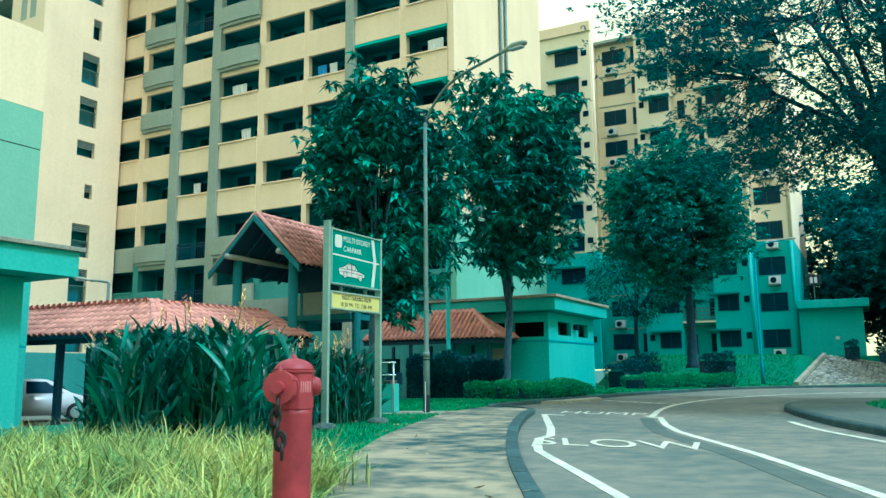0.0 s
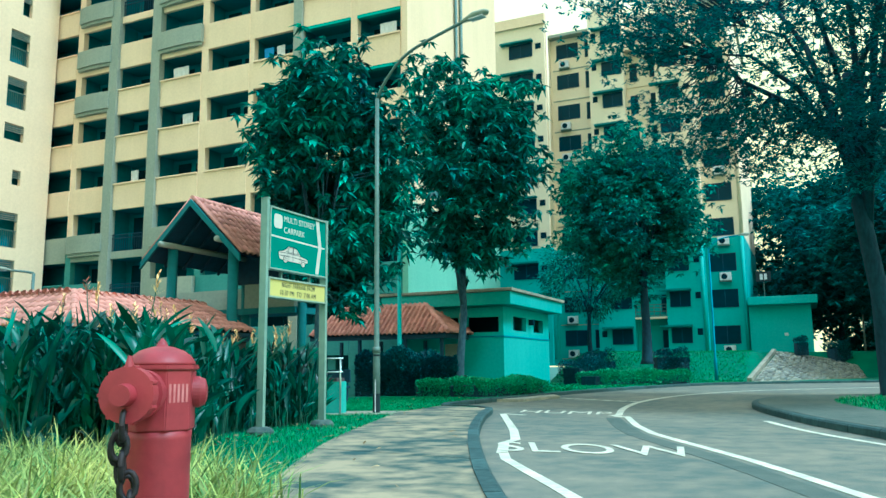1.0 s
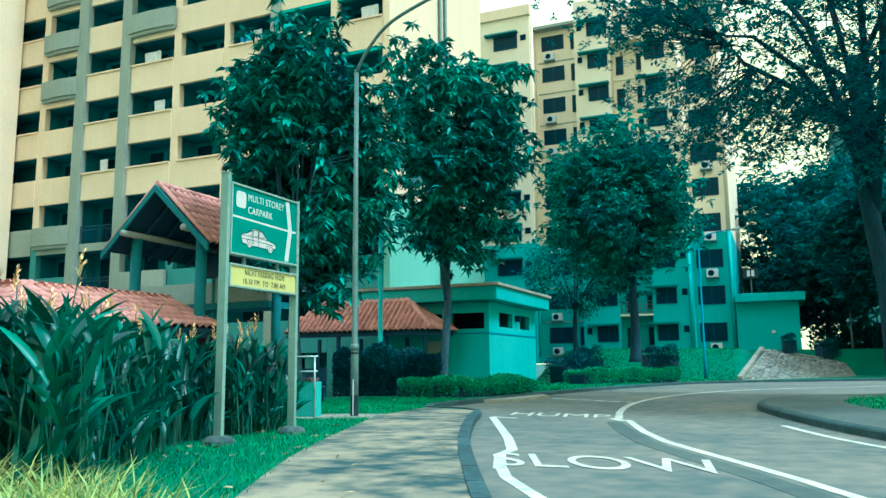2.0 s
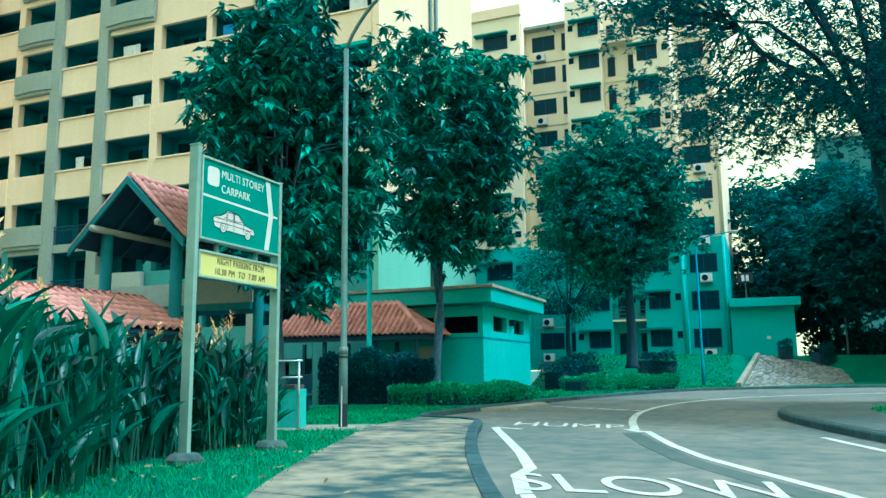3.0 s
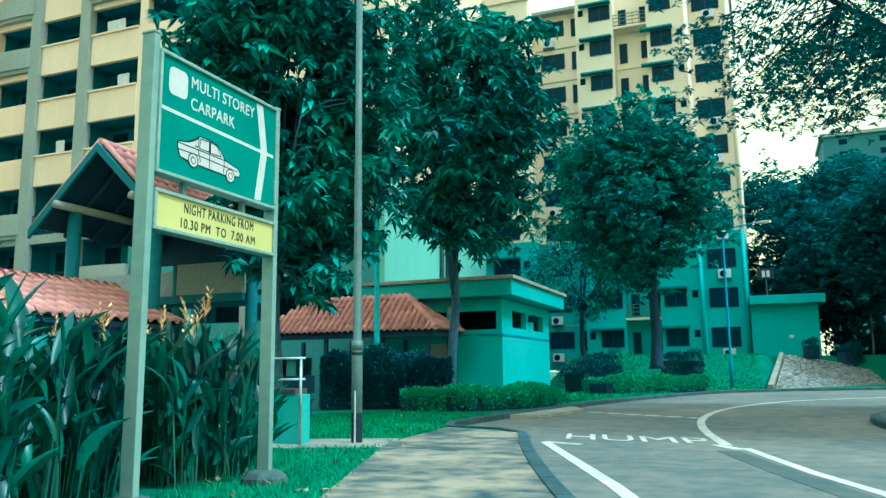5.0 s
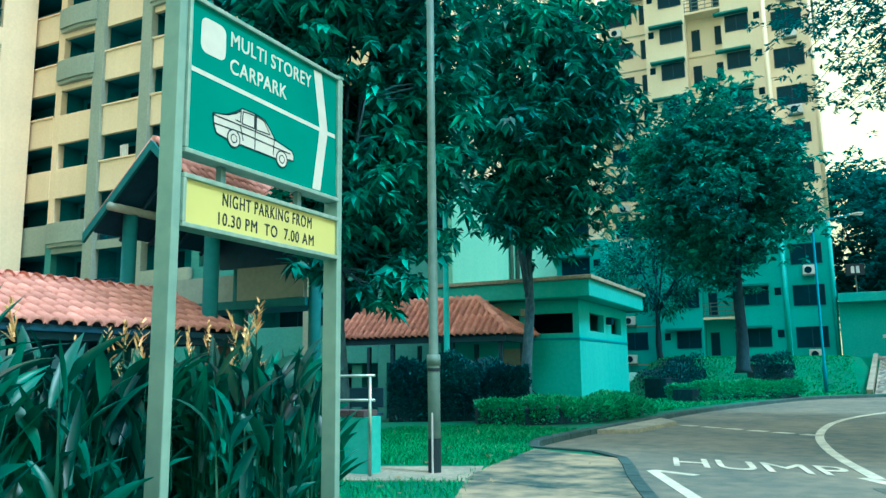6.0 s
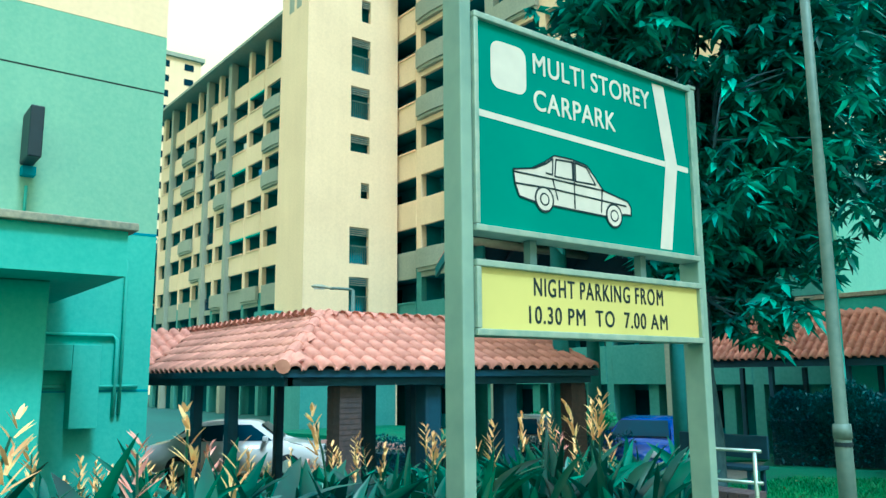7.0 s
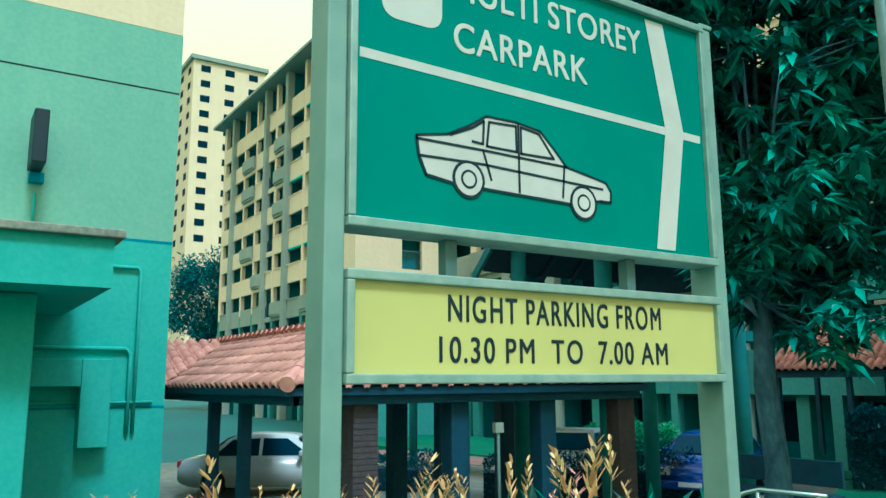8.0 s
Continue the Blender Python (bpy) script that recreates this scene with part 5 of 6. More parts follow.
for x, y in ((-17.2, 15.2), (-18.7, 15.2), (-16.3, 18.0), (-20.9, 17.8)):
    part("post", bx(x - 0.08, x + 0.08, y - 0.08, y + 0.08, -0.62, 1.73), TIMBER, shelter, "", False, WM)
part("conduit", tb([(-15.09, 18.2, -0.62), (-15.09, 18.2, 1.4)], 0.025, 8), STEEL, shelter, "grey conduit", True, WM)
part("junction_box", bx(-15.13, -15.05, 18.13, 18.27, 1.28, 1.42), GREY, shelter, "", False, WM)

# taller gabled porch
porch = thing("gabled_porch", (-16.6, 22.4, -0.62), "tall gabled porch with terracotta roof on round columns", "porch")
PO = Matrix.Translation((16.6, -22.4, 0.62))
GX, GZ, GE = -16.62, 5.85, 4.2
tile_slope(porch, (GX - 1.75, 20.3, GE), (GX - 1.75, 24.6, GE), (GX, 24.6, GZ), (GX, 20.3, GZ), m=PO, expose=0.33, pitch=0.25)
tile_slope(porch, (GX + 1.75, 20.3, GE), (GX + 1.75, 24.6, GE), (GX, 24.6, GZ), (GX, 20.3, GZ), m=PO, expose=0.33, pitch=0.25)
ridge_tiles(porch, (GX, 20.22, GZ + 0.05), (GX, 24.65, GZ + 0.05), PO)
for s in (-1, 1):
    bm = bmesh.new()
    q = [(GX, GZ + 0.03), (GX, GZ - 0.17), (GX + s * 1.85, GE - 0.27), (GX + s * 1.85, GE - 0.07)]
    lo = [bm.verts.new((x, 20.14, z)) for x, z in q]
    hi = [bm.verts.new((x, 20.21, z)) for x, z in q]
    bm.faces.new(lo), bm.faces.new(hi[::-1])
    for i in range(4):
        bm.faces.new((lo[i], hi[i], hi[(i + 1) % 4], lo[(i + 1) % 4]))
    part("barge_board", bm, PORCH_SHADE, porch, "grey-green barge board", False, PO)
    part("verge_tiles", tb([(GX + s * 0.05, 20.26, GZ + 0.08), (GX + s * 1.85, 20.26, GE + 0.02)], 0.055, 8), TILE_JOINED, porch, "", True, PO)
    part("purlin", tb([(GX + s * 1.05, 20.1, 4.62), (GX + s * 1.05, 24.5, 4.62)], 0.09, 10), GREY, porch, "round timber purlin", True, PO)
    for y in (20.75, 24.2):
        part("column", tb([(GX + s * 1.15, y, -0.62), (GX + s * 1.15, y, 4.6)], 0.15, 14), PORCH_SHADE, porch, "", True, PO)
    for y in (21.0, 21.8, 22.6, 23.4, 24.2):
        part("rafter", tb([(GX, y, GZ - 0.14), (GX + s * 1.7, y, GE - 0.12)], 0.055, 6), TIMBER, porch, "", False, PO)
bm = bmesh.new()
gable = [(GX - 1.6, 3.76), (GX + 1.6, 3.76), (GX + 1.6, GE + 0.05), (GX, GZ - 0.1), (GX - 1.6, GE + 0.05)]
lo, hi = ([bm.verts.new((x, y, z)) for x, z in gable] for y in (23.97, 24.09))
bm.faces.new(lo), bm.faces.new(hi[::-1])
for i in range(5):
    bm.faces.new((lo[i], hi[i], hi[(i + 1) % 5], lo[(i + 1) % 5]))
part("rear_gable", bm, TIMBER, porch, "dark rear gable boarding", False, PO)
part("parapet", bx(GX - 1.0, GX + 1.0, 23.95, 24.1, 2.96, 3.75), GREY, porch, "", False, PO)
part("parapet", bx(-30, GX - 1.3, 24.6, 24.8, 2.9, 3.7), GREY, porch, "", False, PO)
part("rear_slab", bx(-30, GX + 1.05, 23.95, 25.4, 2.75, 2.95), PORCH_SHADE, porch, "", False, PO)
for x in (-19.5, -22.5, -25.5, -28.5):
    part("column", tb([(x, 24.7, -0.62), (x, 24.7, 2.75)], 0.14, 12), PORCH_SHADE, porch, "", True, PO)

# small tiled shelter by the hut
sh2 = thing("tiled_shelter", (-17, 31.8, 0), "small open shelter with a terracotta hip roof", "shelter")
S2 = Matrix.Translation((17, -31.8, 0))
e2, r2 = 2.28, 3.4
tile_slope(sh2, (-13.1, 30.5, e2), (-19.6, 30.5, e2), (-18.6, 31.75, r2), (-14.6, 31.75, r2), pitch=0.22, m=S2)
tile_slope(sh2, (-13.1, 30.5, e2), (-13.1, 32.95, e2), (-14.6, 31.75, r2), (-14.6, 31.7, r2), pitch=0.22, m=S2)
tile_slope(sh2, (-13.1, 32.95, e2), (-19.6, 32.95, e2), (-18.6, 31.75, r2), (-14.6, 31.75, r2), pitch=0.22, m=S2)
ridge_tiles(sh2, (-14.6, 31.75, r2 + 0.05), (-18.6, 31.75, r2 + 0.05), S2)
ridge_tiles(sh2, (-13.1, 30.5, e2 + 0.05), (-14.6, 31.75, r2 + 0.06), S2, r=0.09)
part("eave_beam", bx(-19.5, -13.25, 30.6, 30.72, e2 - 0.22, e2 - 0.03), TIMBER, sh2, "dark eave beam", False, S2)
part("eave_beam", bx(-13.37, -13.25, 30.73, 32.9, e2 - 0.22, e2 - 0.03), TIMBER, sh2, "", False, S2)
for x in (-13.5, -15.1, -17.2, -19.2):
    for y in (30.8, 32.6):
        part("post", bx(x - 0.06, x + 0.06, y - 0.06, y + 0.06, -0.05, e2 - 0.22), TIMBER, sh2, "", False, S2)

# ---- pier with brick coping, hand rails, bench ----
pier = thing("low_wall", (-10.85, 17.2, 0), "low teal rendered wall with a brick coping", "wall")
part("wall", bx(-0.9, 1.34, -0.13, 0.13, -0.05, 0.66, bevel=0.008), SEA_GREEN, pier)
for i in range(19):
    part("coping_brick", bx(-0.88 + 0.114 * i, -0.88 + 0.114 * i + 0.104, -0.15, 0.15, 0.662, 0.735, bevel=0.006), BRICK, pier)
rail = thing("hand_rail", (-10.4, 16.9, 0), "polished steel double hand rail beside the ramp", "hand rail")
for z in (0.86, 1.14):
    part("rail", tb([(-0.35, -0.3, z - 0.36), (0.42, -0.05, z - 0.03), (0.52, -0.02, z), (1.04, 0.05, z)], 0.017, 10), CHROME, rail, "", True)
for px, py, pz in ((0.98, 0.04, 1.13), (0.5, -0.02, 1.12), (-0.3, -0.28, 0.78)):
    part("rail_post", tb([(px, py, 0), (px, py, pz)], 0.02, 8), CHROME, rail, "", True)
bench = thing("bench", (-12.9, 21.5, -0.0), "dark slatted bench in the shade of the shelter", "bench")
part("seat", bx(-0.8, 0.8, -0.22, 0.22, 0.4, 0.46, bevel=0.01), TIMBER, bench)
part("backrest", bx(-0.8, 0.8, 0.2, 0.25, 0.55, 0.9, bevel=0.01), TIMBER, bench)
for x in (-0.7, 0.7):
    for y in (-0.17, 0.19):
        part("leg", bx(x - 0.03, x + 0.03, y - 0.03, y + 0.03, 0.0, 0.4), TIMBER, bench)
bike = thing("bicycle", (-13.05, 31.0, 0.0), "parked bicycle standing against the hut", "bicycle", rz=70)
for x in (-0.5, 0.5):
    w_ = part("wheel", tube(bmesh.new(), [(x + 0.31 * math.cos(q), 0, 0.32 + 0.31 * math.sin(q)) for q in np.linspace(0, 2 * math.pi, 25)], 0.018, 6, cap=False), RUBBER, bike, "", True)
part("frame", tube(bmesh.new(), [(-0.5, 0, 0.14), (-0.2, 0, 0.75), (0.38, 0, 0.78), (-0.05, 0, 0.14), (-0.2, 0, 0.75)], 0.018, 6), STEEL, bike)
part("fork", tb([(0.5, 0, 0.14), (0.36, 0, 0.98)], 0.016, 6), STEEL, bike)
part("handlebar", tb([(0.3, -0.26, 1.02), (0.38, 0, 1.0), (0.3, 0.26, 1.02)], 0.014, 6), TIMBER, bike)
part("saddle", bx(-0.33, -0.1, -0.06, 0.06, 0.82, 0.87, bevel=0.02), RUBBER, bike)

# ---- parked cars ----


def car(x, y, z, rz, paint, label):
    t = thing("car", (x, y, z), label, "car", "parked cars", rz=rz)
    L, W = 4.3, 1.68
    prof = [(-2.15, 0.35), (-2.15, 0.72), (-2.05, 0.86), (-1.5, 0.93), (-0.95, 1.36), (-0.6, 1.42), (0.35, 1.41), (0.55, 1.36), (1.15, 0.92), (1.75, 0.82), (2.05, 0.7), (2.15, 0.55), (2.13, 0.3), (1.75, 0.22), (-1.8, 0.22)]
    bm = bmesh.new()

    def half(zv):
        return W / 2 if zv < 0.95 else W / 2 - 0.2 * (zv - 0.9) / 0.5

    lf = [bm.verts.new((px, -half(pz), pz)) for px, pz in prof]
    rt = [bm.verts.new((px, half(pz), pz)) for px, pz in prof]
    bm.faces.new(lf), bm.faces.new(rt[::-1])
    for i in range(len(prof)):
        j = (i + 1) % len(prof)
        bm.faces.new((lf[i], rt[i], rt[j], lf[j]))
    bmesh.ops.bevel(bm, geom=list(bm.edges), offset=0.045, segments=2, affect="EDGES")
    part("body", bm, paint, t, "", True)
    for s in (-1, 1):
        for pts in ([(-1.3, 0.95), (-0.9, 1.3), (-0.25, 1.34), (-0.25, 0.95)], [(-0.17, 0.95), (-0.17, 1.34), (0.4, 1.33), (0.95, 0.95)]):
            bm = bmesh.new()
            a = [bm.verts.new((px, s * (half(pz) + 0.006), pz)) for px, pz in pts]
            b = [bm.verts.new((px, s * (half(pz) - 0.02), pz)) for px, pz in pts]
            bm.faces.new(a), bm.faces.new(b)
            for i in range(4):
                bm.faces.new((a[i], a[(i + 1) % 4], b[(i + 1) % 4], b[i]))
            part("side_window", bm, GLASS, t)
        part("door_handle", bx(-0.1, 0.08, s * (W / 2 + 0.002), s * (W / 2 + 0.03), 0.84, 0.875), paint, t)
        part("mirror", bx(0.72, 0.85, s * (W / 2), s * (W / 2 + 0.18), 0.93, 1.07, bevel=0.03), paint, t)
        part("headlight", bx(2.02, 2.165, s * 0.45, s * 0.78, 0.58, 0.74, bevel=0.03), LIGHT_LENS, t)
        part("tail_light", bx(-2.17, -2.06, s * 0.5, s * 0.8, 0.68, 0.84, bevel=0.02), RED_LENS, t)
        for wx in (-1.3, 1.35):
            bm = bmesh.new()
            tube(bm, [(wx, s * (W / 2 - 0.2), 0.31), (wx, s * (W / 2 - 0.19), 0.31), (wx, s * (W / 2 - 0.01), 0.31), (wx, s * (W / 2 + 0.012), 0.31)], [0.27, 0.31, 0.31, 0.27], 20)
            wh = part("wheel", bm, RUBBER, t, "", True)
            bm = bmesh.new()
            tube(bm, [(wx, s * (W / 2 + 0.013), 0.31), (wx, s * (W / 2 + 0.02), 0.31)], [0.19, 0.17], 12)
            part("rim", bm, ALU, wh, "alloy rim")
    for a, b, nm in (((0.63, 1.325), (1.1, 0.965), "windscreen"), ((-1.0, 1.325), (-1.44, 0.985), "rear_window")):
        bm = bmesh.new()
        o_ = 0.03
        sgn = 1 if a[0] > 0 else -1
        q = [(a[0] + sgn * o_, -0.6, a[1] + o_), (a[0] + sgn * o_, 0.6, a[1] + o_), (b[0] + sgn * o_, 0.72, b[1] + o_), (b[0] + sgn * o_, -0.72, b[1] + o_)]
        bm.faces.new([bm.verts.new(p) for p in q])
        bm.faces.new([bm.verts.new((p[0] - sgn * 0.02, p[1], p[2] - 0.02)) for p in q])
        part(nm, bm, GLASS, t)
    part("bumper", bx(2.08, 2.2, -0.75, 0.75, 0.3, 0.48, bevel=0.03), paint, t)
    part("number_plate", bx(2.2, 2.21, -0.25, 0.25, 0.36, 0.46), WHITE, t)
    return t


car(-24.8, 18.6, -0.62, 58, CAR_WHITE, "white saloon car parked beyond the shelter")
car(-21.6, 25.4, -0.62, -55, CAR_SILVER, "silver saloon car with sunlit bonnet in the car park")
car(-18.6, 27.2, -0.62, -65, CAR_BLUE, "dark blue car parked beside the silver one")

# ---- trees ----


def tree(name, x, y, z, trunk_h, r0, crown_c, crown_r, n_cluster, n_leaf, leaf_l, leaf_w, leaf_m, bark, label, seed, limbs=8, spread=0.35, flat=0.0, droop=0.35, hole=0.0, lean=(0, 0), lump_k=0.35, ros=0, group=""):
    """A tapered trunk that forks into limbs and twigs, each twig ending in a tuft of leaves. crown_c and crown_r in world metres."""
    g = np.random.default_rng(seed)
    t = thing(name, (x, y, z), label, "tree", group)
    c = np.array(crown_c) - (x, y, z)
    R = np.array(crown_r)
    bm = bmesh.new()
    top = np.array((lean[0], lean[1], trunk_h))
    path = [np.zeros(3), top * 0.3 + g.normal(size=3) * (0.04, 0.04, 0), top * 0.65 + g.normal(size=3) * (0.08, 0.08, 0), top]
    tube(bm, [(0, 0, -0.1), (0, 0, 0.12), *[tuple(p) for p in path[1:]]], [r0 * 1.5, r0 * 1.12, r0 * 0.92, r0 * 0.82, r0 * 0.7], 10)
    nodes = [(top, r0 * 0.7)]
    for i in range(limbs):
        a = 2 * math.pi * (i + g.uniform(0, 0.8)) / limbs
        q = c + R * np.array((math.cos(a) * g.uniform(0.35, 0.8), math.sin(a) * g.uniform(0.35, 0.8), g.uniform(-0.25, 0.65)))
        s = top * g.uniform(0.5 if flat else 0.72, 1.0)
        mid = s * 0.45 + q * 0.55 + np.array((0, 0, 0.12 * np.linalg.norm(q - s)))
        rr = r0 * g.uniform(0.3, 0.48)
        pts = [s, s * 0.75 + mid * 0.25 + (0, 0, 0.1), mid, q]
        if flat:
            bow = g.normal(size=3) * (0.5, 0.5, 0.15)
            pts = [s, s + (q - s) * (0.16, 0.16, 0.3), s + (q - s) * (0.4, 0.4, 0.72) + bow * 0.6, s + (q - s) * (0.7, 0.7, 0.97) + bow, q]
        line = np.array([np.array(p) for p in pts])
        tube(bm, [tuple(p) for p in line], np.interp(np.linspace(0, 1, len(line)), [0, 0.33, 0.66, 1], [rr, rr * 0.85, rr * 0.6, rr * 0.22]), 7)
        for k in np.linspace(0.3, 1, 8):
            f = k * (len(line) - 1)
            j = min(int(f), len(line) - 2)
            nodes.append((line[j] + (line[j + 1] - line[j]) * (f - j), rr * (1 - 0.75 * k)))
    npos = np.array([n[0] for n in nodes])
    part("trunk", bm, bark, t, "", True)
    d = unit(g.normal(size=(n_cluster * 3, 3)))
    rad = g.uniform(0.25, 1.0, n_cluster * 3) ** 0.45
    pts = c + d * R * rad[:, None]
    lump = np.array([noise.noise(Vector(p * 0.55 / (np.mean(R) / 2.5)) + Vector((seed, 0, 0))) for p in pts])
    keep = lump > hole - 0.25
    pts = pts[keep][:n_cluster]
    pts += d[keep][:n_cluster] * lump[keep][:n_cluster, None] * R * lump_k
    tw = bmesh.new()
    for p in pts:
        j = np.argmin(np.linalg.norm(npos - p, axis=1))
        s, rr = nodes[j]
        mid = (s + p) / 2 + g.normal(size=3) * 0.12 * np.linalg.norm(p - s) * 0.6
        tube(tw, [tuple(s), tuple(mid), tuple(p)], [max(min(rr * 0.5, 0.05), 0.016), 0.014, 0.006], 4, cap=False)
    part("twig_mass", tw, bark, t)["kind"] = "stuff"
    n = len(pts) * n_leaf
    ctr = np.repeat(pts, n_leaf, 0)
    off = g.normal(size=(n, 3)) * spread * (1, 1, 0.55 if flat else 0.8)
    base = ctr + off * 0.55
    out = unit(off + 0.35 * unit(ctr - c) + (0, 0, -droop))
    if flat:
        out[:, 2] *= 0.4
    if ros:
        heart = np.repeat(pts, n_leaf // ros, 0) + g.normal(size=(len(pts) * (n_leaf // ros), 3)) * spread * ((1.15, 1.15, 0.3) if flat else (1, 1, 0.7))
        n = len(heart) * ros
        base = np.repeat(heart, ros, 0) + g.normal(size=(n, 3)) * 0.03
        turn = g.uniform(0, 2 * math.pi, n)
        out = np.column_stack([np.cos(turn), np.sin(turn), g.uniform(-0.6 - droop, 0.45, n)])
    global rng
    rng = g
    me = leaves("crown", base, out, leaf_l * g.uniform(0.65, 1.25, n), leaf_w * g.uniform(0.7, 1.2, n), droop=droop * 0.6)
    part("crown", me, leaf_m, t)
    return t


tree("mango_tree", -12.2, 20.4, 0.0, 3.0, 0.17, (-12.2, 20.5, 6.5), (1.65, 1.7, 3.4), 400, 72, 0.3, 0.12, LEAF_A, BARK_LIGHT, "dense dark mango tree behind the sign", 11, limbs=11, spread=0.34, droop=0.45, hole=0.06, lump_k=0.7, ros=12)
tree("mango_tree", -12.7, 30.6, 0.0, 4.6, 0.17, (-12.3, 30.4, 9.2), (2.25, 2.3, 3.95), 290, 72, 0.38, 0.145, LEAF_A, BARK_LIGHT, "slender mango tree with a tall dark crown by the hut", 12, limbs=10, spread=0.45, droop=0.45, hole=0.16, lean=(0.15, 0.1), lump_k=0.75, ros=12)
tree("round_tree", -8.3, 45.4, 1.1, 4.4, 0.26, (-8.8, 45.6, 9.2), (3.55, 3.6, 3.9), 500, 80, 0.32, 0.15, LEAF_B, BARK, "round dense green tree on the grass bank", 13, limbs=11, spread=0.5, droop=0.3, hole=0.02, lump_k=0.6, ros=8)
tree("rain_tree", 1.5, 28.4, 0.0, 9.5, 0.27, (1.6, 26.8, 10.4), (7.2, 6.2, 4.6), 1150, 104, 0.15, 0.062, LEAF_C, BARK, "spreading rain tree with feathery leaves beside the bend", 14, limbs=17, spread=0.52, flat=1, droop=0.15, hole=0.16, lean=(-0.35, -0.1), lump_k=0.5, ros=8)
tree("small_tree", -13.6, 54.5, 1.7, 3.0, 0.16, (-13.4, 54.5, 7.0), (3.4, 3.0, 2.6), 190, 30, 0.3, 0.12, LEAF_B, BARK, "open-branched tree in front of the far block", 15, limbs=8, spread=0.55, droop=0.2, hole=0.1)
for i, (x, y, h, r, s) in enumerate(((-2.0, 86, 22, 6.0, 0.0), (3.5, 79, 20, 6.0, 0.0), (2.0, 74, 16.5, 5.2, 0.0), (7.0, 68, 17.0, 5.5, 0.2), (12, 60, 16.5, 6, 0.1), (6.0, 88, 20, 7, 0.2), (16, 76, 19, 6.5, 0.1), (21, 60, 17, 6, 0.1))):
    tree("dark_tree", x, y, 0.6, h * 0.36, 0.24, (x, y, h * 0.57), (r, r, h * 0.3), 460, 42, 0.55, 0.25, LEAF_FAR, BARK, "dark tree in the shaded row beyond the annex", 30 + i, limbs=8, spread=0.7, droop=0.2, hole=0.05, lump_k=0.7, ros=7, group="trees beyond the annex")
for i, (x, y, h, r) in enumerate(((-92, 38, 17, 6), (-99, 46, 19, 7))):
    tree("dark_tree", x, y, -0.7, h * 0.4, 0.3, (x, y, h * 0.66), (r, r, h * 0.34), 420, 40, 0.5, 0.22, LEAF_C, BARK, "dark leafy tree past the end of the slab block", 50 + i, limbs=7, spread=0.9, droop=0.2, hole=-0.1, group="trees past the block")

# ---- hedges and shrubs ----


def hedge(name, line, width, height, z, material, label, seed, density=700, leaf=0.07, round_top=0.6, core=True):
    """A clipped hedge along a plan line, a leafy skin over a dark core."""
    g = np.random.default_rng(seed)
    t = thing(name, (0, 0, 0), label, "hedge")
    if core:
        bm = bmesh.new()
        L2, R2 = offset_line(line, width * 0.3), offset_line(line, -width * 0.3)
        for i in range(len(line) - 1):
            slab(bm, [L2[i], R2[i], R2[i + 1], L2[i + 1]], z - 0.1, z + height * 0.66)
        part("core", bm, BARK, t)
    v = np.array(line)
    seg = np.linalg.norm(np.diff(v, axis=0), axis=1)
    n = int(density * seg.sum() * (width + 2 * height))
    s = g.uniform(0, seg.sum(), n)
    cum = np.r_[0, np.cumsum(seg)]
    px, py = np.interp(s, cum, v[:, 0]), np.interp(s, cum, v[:, 1])
    j = np.clip(np.searchsorted(cum, s) - 1, 0, len(seg) - 1)
    tx, ty = (v[j + 1] - v[j]).T / seg[j]
    a = g.uniform(0, math.pi, n)
    ex = np.sign(np.cos(a)) * np.abs(np.cos(a)) ** round_top
    ez = np.abs(np.sin(a)) ** round_top
    rr = g.uniform(0.82, 1.05, n) * (1 + 0.12 * np.sin(s * 2.1 + 3 * a) + 0.08 * np.sin(s * 5.3))
    base = np.stack([px - ty * ex * rr * width / 2, py + tx * ex * rr * width / 2, z + ez * rr * height], 1)
    out = np.stack([-ty * ex, tx * ex, ez + 0.2], 1) + g.normal(size=(n, 3)) * 0.6
    global rng
    rng = g
    ob = part("foliage", leaves("foliage", base, out, leaf * g.uniform(0.6, 1.3, n), leaf * 0.5 * g.uniform(0.7, 1.2, n), droop=0.1), material, t)
    ob["kind"] = "stuff"
    return t


hedge("hedge", smooth_line([(-14.6, 26.2), (-12.6, 27.2), (-11.6, 27.8)], 0.4), 1.3, 1.35, 0.0, HEDGE, "dark clipped hedge in front of the shelter", 61, 1100, 0.11)
hedge("low_hedge", smooth_line([(-11.9, 25.4), (-10.6, 26.3), (-9.9, 28.2), (-9.7, 30.2)], 0.4), 1.5, 0.5, 0.02, HEDGE_LIGHT, "low light green clipped hedge along the kerb", 62, 900, 0.09)
hedge("low_hedge", smooth_line([(-9.6, 38.0), (-8.2, 41.3), (-6.4, 44.5)], 0.4), 1.3, 0.55, 0.1, HEDGE_LIGHT, "long low light green hedge at the foot of the bank", 63, 600, 0.11)
hedge("shrub", [(-11.2, 43.5), (-10.0, 44.3)], 2.0, 1.3, 0.3, HEDGE, "dark rounded shrub on the bank", 64, 350, 0.12)
hedge("shrub", [(-8.2, 47.2), (-6.6, 47.8)], 1.8, 1.0, 0.7, HEDGE, "dark rounded shrub beside the round tree", 65, 350, 0.12)
hedge("shrub", [(-11.0, 40.2), (-9.9, 42.0)], 1.8, 1.1, 0.1, HEDGE, "dark shrub behind the low hedge", 66, 350, 0.12)
hedge("shrub", [(-1.3, 62.0), (-0.6, 62.2)], 1.2, 1.1, 1.6, HEDGE, "round clipped shrub above the stone pitching", 67, 400, 0.12)
